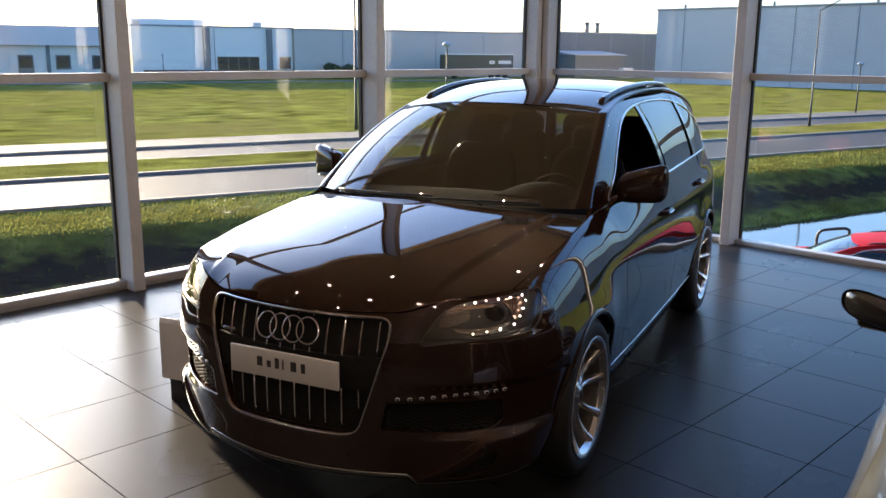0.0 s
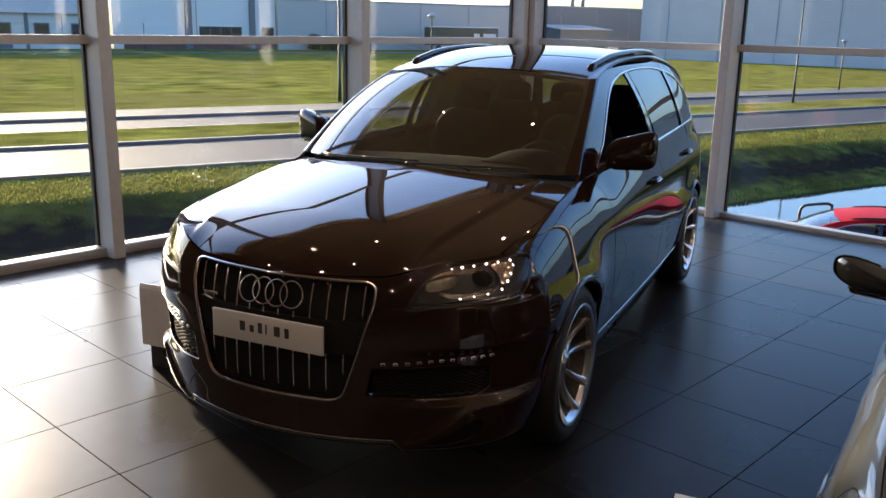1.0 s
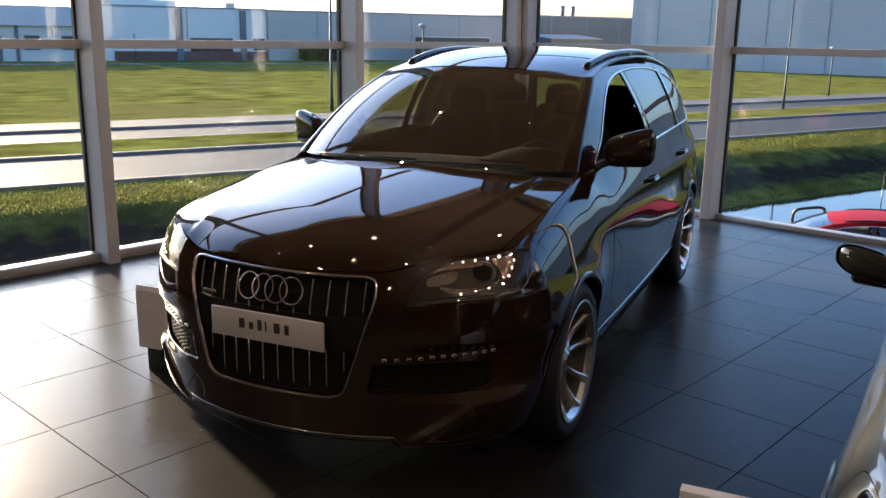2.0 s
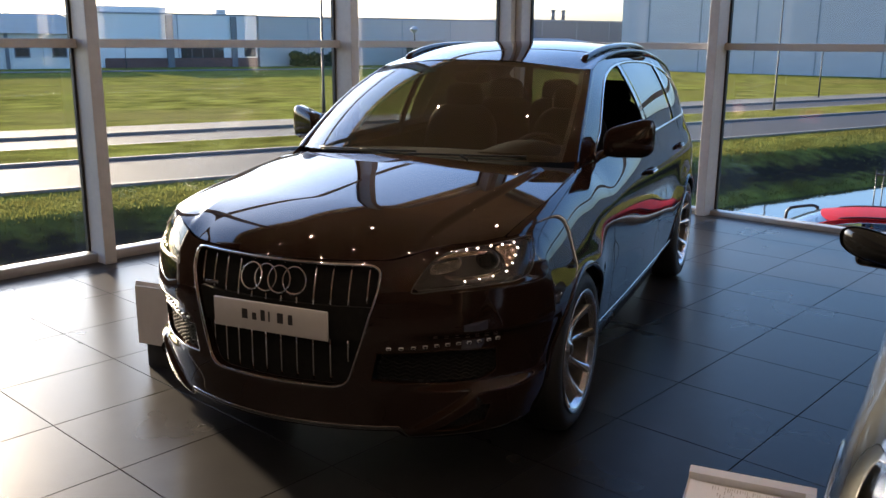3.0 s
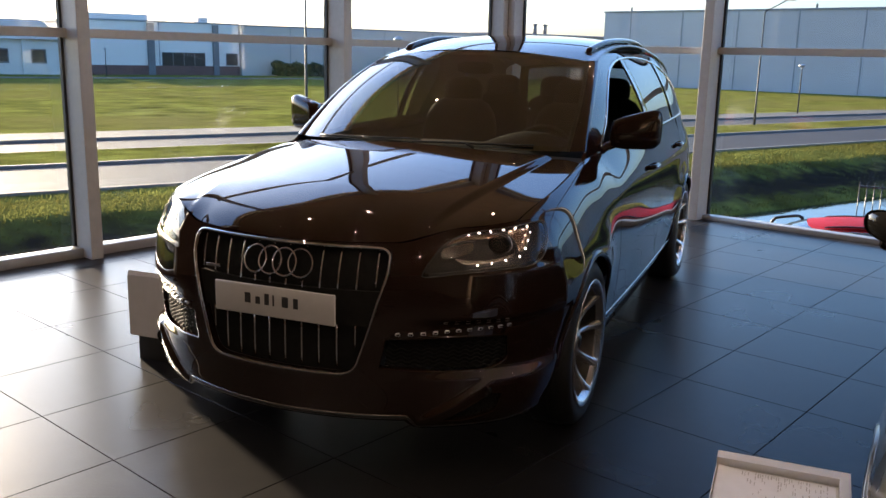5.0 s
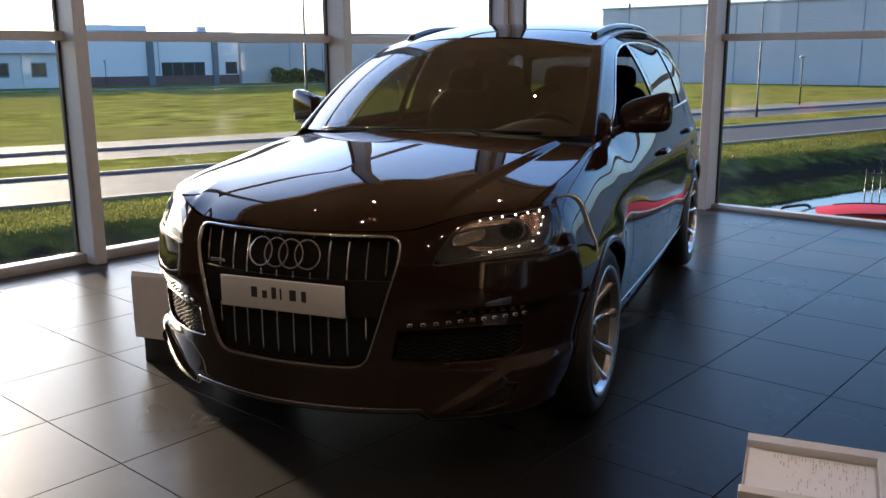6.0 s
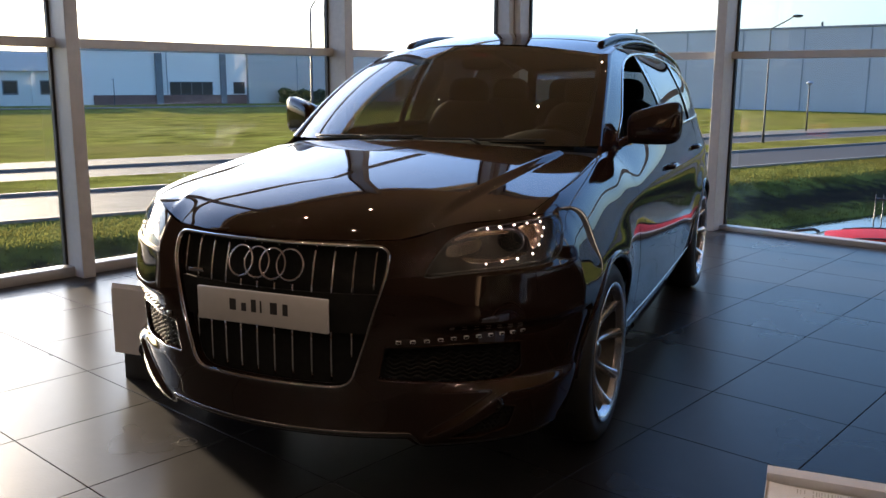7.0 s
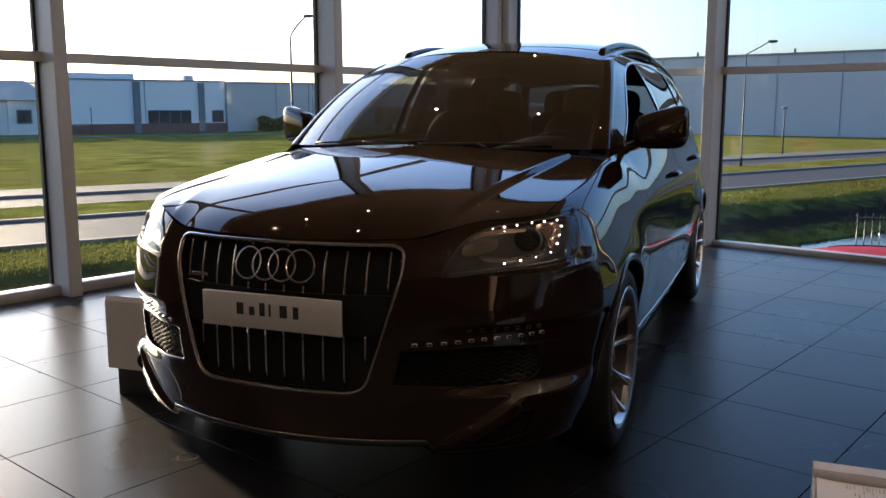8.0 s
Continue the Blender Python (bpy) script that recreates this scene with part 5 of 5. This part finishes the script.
def warehouse(x0, x1, y0, y1, z1, wall, label, bay=7.0, pil=(), wins=(), brick=None, shift=0.0):
    """A flat-roofed hall with upright cladding bays, a roof edge, pilasters and windows."""
    w = on_road("warehouse", label, "warehouse")
    part("wall", box(x0, x1, y0, y1, -2.05, z1), wall, w, smooth=False)
    part("roof_edge", box(x0 - 0.15, x1 + 0.15, y0 - 0.15, y1 + 0.15, z1, z1 + 0.22, 0.03), M_WH_ROOF, w, smooth=False)
    x = x0 + bay + shift
    while x < x1 - 1:
        part("cladding_joint", box(x - 0.06, x + 0.06, y0 - 0.05, y0 + 0.05, -2.0, z1 - 0.02), M_WH_ROOF, w, smooth=False)
        x += bay
    for a, b in pil:
        part("pilaster", box(a, b, y0 - 0.4, y0 + 0.1, -2.0, z1 - 0.1), M_WH_DARK, w, smooth=False)
    for a, b, c, d in wins:
        q = part("window", box(a, b, y0 - 0.08, y0 + 0.05, c, d), M_WH_DARK, w, smooth=False)
        n = max(1, int((b - a) / 1.5))
        for i in range(n):
            part("pane", box(a + (b - a) * i / n + 0.06, a + (b - a) * (i + 1) / n - 0.06, y0 - 0.11, y0 - 0.07, c + 0.08, d - 0.08), M_DARKGLASS, q, smooth=False)
    if brick:
        part("brick_base", box(brick[0], brick[1], y0 - 0.25, y0 + 0.05, -2.0, brick[2]), M_WH_BRICK, w, smooth=False)
    return w


warehouse(24.7, 47.0, 123, 150, 5.0, M_WH_WHITE, "long pale grey warehouse with dark pilasters and a brick base", 11.0, ((34.1, 35.0), (43.1, 43.9)),
          ((36.0, 42.0, -0.8, 1.1), (45.0, 46.7, -0.6, 1.1)), (26.0, 46.9, -0.7))
warehouse(47.1, 62.0, 122.4, 150, 4.9, M_WH_GREY, "plain grey flat-roofed warehouse", 7.5)
warehouse(62.2, 93.0, 123.6, 155, 5.0, M_WH_GREY, "plain grey flat-roofed warehouse", 9.0)
warehouse(93.2, 130.0, 126, 150, 5.4, M_WH_DARK, "dark grey flat-roofed warehouse with roof vents", 8.0)
big = warehouse(-66.0, 80.0, 109, 150, 7.7, M_WH_BLUE, "tall blue-grey clad warehouse with upright joints", 7.5, shift=-3.4)
big.matrix_world = WALL
for i in range(12):
    part("roof_post", box(-62 + 12.2 * i, -61.8 + 12.2 * i, 108.9, 109.1, 7.8, 8.4), M_WH_DARK, big, smooth=False)


def roof_units():
    for x0, x1, y0, y1, z0, z1 in ((26.4, 36.6, 131, 138, 5.22, 6.25), (42.2, 43.6, 126, 128, 5.22, 6.0)):
        if z1:
            u = on_road("roof_unit", "pale box-shaped ventilation unit on a flat roof", "roof unit")
            part("casing", box(x0, x1, y0, y1, z0, z1, 0.08), M_WH_WHITE, u, smooth=False)
            part("grille", box(x0 + 0.3, x0 + 1.1, y0 - 0.03, y0 + 0.02, z0 + 0.2, z1 - 0.3), M_WH_GREY, u, smooth=False)
    for x, y in ((104.8, 127.5), (107.6, 128.0)):
        u = on_road("roof_vent", "short dark chimney pipe on a flat roof", "vent")
        part("pipe", tube([(x, y, 5.6), (x, y, 7.2)], 0.35, 10), M_WH_DARK, u)
        part("cap", lathe([(0.01, 0.25), (0.55, 0.1), (0.55, 0.0), (0.3, 0.0)], 12, "z"), M_WH_DARK, u).location = (x, y, 7.2)


roof_units()


def low_house():
    """A low building with a hipped tiled roof, posts and dark openings."""
    h = on_road("low_house", "low beige building with a hipped tiled roof", "building")
    x0, x1, y0, y1 = -18.0, 24.0, 121.0, 133.0
    part("wall", box(x0 + 0.6, x1 - 0.6, y0 + 0.6, y1, -2.05, 2.4), M_BEIGE, h, smooth=False)
    v = [(x0, y0, 2.35), (x1, y0, 2.35), (x1, y1, 2.35), (x0, y1, 2.35), (x0 + 3, (y0 + y1) / 2, 4.9), (x1 - 2.5, (y0 + y1) / 2, 4.9)]
    part("roof", (v, [(0, 1, 5, 4), (1, 2, 5), (2, 3, 4, 5), (3, 0, 4), (3, 2, 1, 0)]), M_TILES, h, smooth=False)
    for i in range(9):
        x = x0 + 2.0 + 4.3 * i
        part("post", box(x, x + 0.4, y0 + 0.3, y0 + 0.7, -2.0, 2.35), M_WH_DARK if i % 2 else M_BEIGE, h, smooth=False)
        d = part("door" if i % 3 == 0 else "window", box(x + 1.0, x + 2.8, y0 + 0.54, y0 + 0.62, -1.9 if i % 3 == 0 else -0.6, 1.2), M_WH_DARK, h, smooth=False)
        part("pane", box(x + 1.15, x + 2.65, y0 + 0.52, y0 + 0.545, -0.4, 1.05), M_DARKGLASS, d, smooth=False)
    return h


low_house()


def shed():
    s = on_road("shed", "small grey shed with a light sloped roof", "shed")
    part("wall", box(94.0, 104.5, 117, 123, -2.0, 1.62), M_WH_DARK, s, smooth=False)
    v = [(93.6, 116.6, 1.6), (104.9, 116.6, 1.6), (104.9, 123.4, 2.25), (93.6, 123.4, 2.25)]
    part("roof", (v + [(a, b, c + 0.15) for a, b, c in v], [(3, 2, 1, 0), (4, 5, 6, 7), (0, 1, 5, 4), (1, 2, 6, 5), (2, 3, 7, 6), (3, 0, 4, 7)]), M_WH_GREY, s, smooth=False)
    part("bin", box(103.0, 105.2, 115.2, 116.4, -2.0, -0.4, 0.05), M_WH_WHITE, s, "white box container by the wall", smooth=False)


def trailer():
    t = on_road("lorry_trailer", "dark box trailer with pale lettering, parked by a warehouse", "trailer")
    part("body", box(68.4, 80.2, 115.0, 117.5, -1.0, 1.7, 0.05), M_TRAILER, t, smooth=False)
    part("top_edge", box(68.3, 80.3, 114.95, 117.55, 1.60, 1.75), M_WH_WHITE, t, smooth=False)
    for x0, x1 in ((75.7, 76.7), (77.4, 79.7)):
        part("lettering", box(x0, x1, 114.93, 114.98, 0.25, 0.75), M_WH_WHITE, t, smooth=False)
    for x in (69.6, 76.2, 77.5, 78.8):
        part("wheel", lathe([(0.01, 0.14), (0.3, 0.14), (0.48, 0.1), (0.5, 0.0), (0.48, -0.1), (0.3, -0.14)], 18, "y"), M_RUBBER, t).location = (x, 115.2, -1.5)


shed()
trailer()


def street_lamp(m, h, label, reach=1.3, rise=0.7, bend=0.10, girth=1.0):
    """A tapered pole, a rising arm and a flat lantern."""
    s = thing("street_lamp", m, label, "street lamp", "street lamps")
    g = girth
    part("pole", tube([(0, 0, 0), (0, 0, 1.2), (0, 0, h)], [0.08 * g, 0.052 * g, 0.036 * g], 10), M_POLE, s)
    part("arm", tube(smooth_path([(0, 0, h), (reach * bend, 0, h + rise * (0.12 + bend)), (reach * 0.5, 0, h + rise * (0.55 + bend)), (reach * 0.85, 0, h + rise * 0.96)], 5), 0.032 * g, 8), M_POLE, s)
    part("lantern", blob(reach, 0, h + rise, 0.27, 0.11, 0.07, 2.8, 14), M_POLE, s)
    part("glass_bowl", blob(reach + 0.02, 0, h + rise - 0.055, 0.20, 0.085, 0.04, 2.4, 14), M_SILL, s, "pale lamp bowl")
    return s


street_lamp(pose(-3.05, 52.4, -1.86, 0, 0, 0), 6.05, "tall dark street lamp with a straight rising arm, on a verge", 1.3, 0.75, 0.04)
street_lamp(pose(-23.62, 38.8, -1.96, 0, 0, 10), 6.75, "tall dark street lamp with a curved arm, on grass", 0.95, 1.0, 0.12, 1.35)


def bell_lamp(m):
    s = thing("post_lamp", m, "slim post lamp with a bell-shaped head, by the footway", "street lamp")
    part("pole", tube([(0, 0, 0), (0, 0, 3.2)], [0.055, 0.04], 8), M_POLE, s)
    part("head", lathe([(0.01, 0.14), (0.10, 0.12), (0.24, 0.03), (0.25, 0.0), (0.12, -0.06), (0.05, -0.16)], 16, "z"), M_SILL, s, "pale bell-shaped head").location = (0, 0, 3.30)


bell_lamp(pose(-1.05, 66.5, -1.9))
bell_lamp(ROAD @ pose(27.0, 116.0, -1.95))
bell_lamp(pose(-20.4, 42.7, -1.9) @ Matrix.Diagonal((1, 1, 1.28, 1)))
for i in range(4):
    fp = thing("flagpole", ROAD @ pose(54.8 + 0.62 * i, 112.0, -1.95), "thin bare flagpole by a warehouse", "flagpole", "flagpoles")
    part("pole", tube([(0, 0, 0), (0, 0, 7.0)], [0.06, 0.035], 8), M_POLE, fp)
    part("ball", blob(0, 0, 7.05, 0.07, 0.07, 0.07, 2, 8), M_POLE, fp)


def hedge(x0, x1, y, h, seed):
    """A clipped hedge of many small leaves."""
    rng = np.random.default_rng(seed)
    n = 1500
    c = np.stack([rng.uniform(x0, x1, n), y + rng.normal(0, 0.45, n), -1.95 + h * rng.random(n) ** 0.7], 1)
    c[:, 2] += 0.2 * np.sin(c[:, 0] * 2.1)
    vs, fs = [], []
    for i, p in enumerate(c):
        a, b = rng.normal(0, 0.13, 3), rng.normal(0, 0.13, 3)
        vs += [p - a, p + b, p + a, p - b]
        fs.append((4 * i, 4 * i + 1, 4 * i + 2, 4 * i + 3))
    ob = part("hedge", (vs, fs), M_LEAF)
    ob.matrix_world = ROAD
    return tagged(ob, "low dark green clipped hedge along a warehouse", "hedge")


hedge(51.2, 53.2, 120.5, 1.9, 1)
hedge(53.6, 59.4, 120.5, 1.7, 2)

# car park beside the building
make_car("red_car", pose(-1.78, 15.2, -2.02, 0, 0, -90) @ Matrix.Diagonal((0.90, 0.82, 0.715, 1)), M_RED, "shiny red hatchback parked outside on the lower car park", full=False, step=0.05)
make_car("white_car", pose(3.4, 13.0, -2.02, 0, 0, -90) @ Matrix.Diagonal((0.90, 0.86, 0.83, 1)), M_WHITE_CAR, "white estate car parked outside on the lower car park", full=False, step=0.05)


def hoop(x, y, w=0.55):
    h = thing("guard_hoop", pose(x, y, -2.02), "black steel guard hoop at the water's edge", "railing", "guard hoops")
    part("bar", tube(smooth_path([(0, 0, -0.2), (0, 0, 0.55), (0.05, 0, 0.70), (0.12, 0, 0.74), (w - 0.12, 0, 0.80), (w - 0.03, 0, 0.78), (w, 0, 0.68), (w, 0, -0.2)], 4), 0.028, 8), M_BLACKRAIL, h)


for i in range(4):
    hoop(-0.68 + 1.45 * i, 18.0 - 0.5 * i * 0)


def fence():
    f = thing("metal_fence", pose(0.9, 20.2, -2.02, 0, 0, -6), "black metal fence with upright bars by the water", "fence")
    for z in (0.18, 1.15):
        part("rail", box(0, 7.0, -0.015, 0.015, z, z + 0.04), M_BLACKRAIL, f, smooth=False)
    for i in range(50):
        part("bar", tube([(0.14 * i, 0, 0.0), (0.14 * i, 0, 1.26)], [0.014, 0.012], 6), M_BLACKRAIL, f)


fence()

# ---- grass tufts on the near bank and verges ----
M_BLADE = material("grass_blade", (0.120, 0.128, 0.036), 0.8, vary=0.4, scale=0.8, second=(0.10, 0.09, 0.025), second_scale=0.3, spec=0.0)

_nt = M_BLADE.node_tree                    # thin blades let light through from behind
_tr, _mx = _nt.nodes.new("ShaderNodeBsdfTranslucent"), _nt.nodes.new("ShaderNodeMixShader")
_pb = _nt.nodes["Principled BSDF"]
_nt.links.new(_pb.inputs["Base Color"].links[0].from_socket, _tr.inputs[0])
_mx.inputs[0].default_value = 0.5
_nt.links.new(_pb.outputs[0], _mx.inputs[1])
_nt.links.new(_tr.outputs[0], _mx.inputs[2])
_nt.links.new(_mx.outputs[0], _nt.nodes["Material Output"].inputs[0])


def tufts(name, n, x0, x1, y0, y1, size, seed, label, z=None):
    rng = np.random.default_rng(seed)
    X, Y = rng.uniform(x0, x1, n), rng.uniform(y0, y1, n)
    vs, fs = [], []
    for x, y in zip(X, Y):
        if abs(y + 0.9 * noise.noise((x * 0.8, y * 0.8, 2.0)) - 19.0) < 0.75 + 0.7 * rng.random() and rng.random() < 0.96:
            continue
        g = ground_height(x, y) if z is None else z
        a = rng.uniform(0, 6.28)
        s = size * rng.uniform(0.5, 1.4)
        c, d = math.cos(a) * s * 0.35, math.sin(a) * s * 0.35
        k = len(vs)
        lx, ly = rng.normal(0, 0.4 * s, 2)
        vs += [(x - c, y - d, g - 0.02), (x + c, y + d, g - 0.02), (x + lx, y + ly, g + s)]
        fs.append((k, k + 1, k + 2))
    ob = part(name, (vs, fs), M_BLADE, smooth=False)
    ob.matrix_world = ROAD
    return tagged(ob, label, "grass", kind="stuff")


tufts("bank_grass", 90000, -5, 45, 17.3, 23.35, 0.055, 3, "rough grass tufts on the ditch bank")
tufts("verge_grass", 30000, -8, 70, 28.65, 32.05, 0.035, 5, "short grass on the street verge", -1.84)
tufts("field_grass", 90000, 8, 112, 39.0, 107, 0.045, 9, "short rough tufts in the open grass field", -1.965)

# ---- floor tiles, last ----
def tiles():
    g, t, bv = 0.0016, 0.006, 0.0015
    a = TILE / 2 - g
    v = [(-a, -a, -t), (a, -a, -t), (a, a, -t), (-a, a, -t), (-a, -a, -bv), (a, -a, -bv), (a, a, -bv), (-a, a, -bv),
         (-a + bv, -a + bv, 0), (a - bv, -a + bv, 0), (a - bv, a - bv, 0), (-a + bv, a - bv, 0)]
    f = [(8, 9, 10, 11)] + [(i, (i + 1) % 4, (i + 1) % 4 + 4, i + 4) for i in range(4)] + [(i + 4, (i + 1) % 4 + 4, (i + 1) % 4 + 8, i + 8) for i in range(4)]
    me = bpy.data.meshes.new("tile")
    me.from_pydata(v, [], f)
    me.materials.append(M_TILE)
    rest = []
    i0, i1 = math.ceil((GLASS_W + 0.08 - TILE_X) / TILE - 0.5), math.floor((EAST - TILE_X) / TILE - 0.5)
    j0, j1 = math.ceil((SOUTH - TILE_Y) / TILE + 0.5), math.floor((GLASS_N - 0.08 - TILE_Y) / TILE)
    for i in range(i0 - 1, i1 + 1):
        for j in range(j0, j1 + 1):
            x, y = TILE_X + (i + 0.5) * TILE, TILE_Y + (j + 0.5) * TILE
            x0, x1, y0, y1 = max(x - a, GLASS_W + 0.075), min(x + a, EAST - 0.01), max(y - a, SOUTH + 0.01), min(y + a, GLASS_N - 0.075)
            if x1 - x0 < 0.02 or y1 - y0 < 0.02:
                continue
            whole = x1 - x0 > 2 * a - 1e-4 and y1 - y0 > 2 * a - 1e-4
            if whole and -7 < x < 0.6 and 0.3 < y < 8.9:
                ob = new("tile", me)
                ob.parent = floor_ob
                ob.location = (x, y, 0)
            else:
                rest.append(as_data(box(x0, x1, y0, y1, -t, 0)))
    ob = part("edge_tile", join(*rest), M_TILE, floor_ob, smooth=False)
    tagged(ob, "slate-grey floor tiles along the walls", kind="stuff")


tiles()
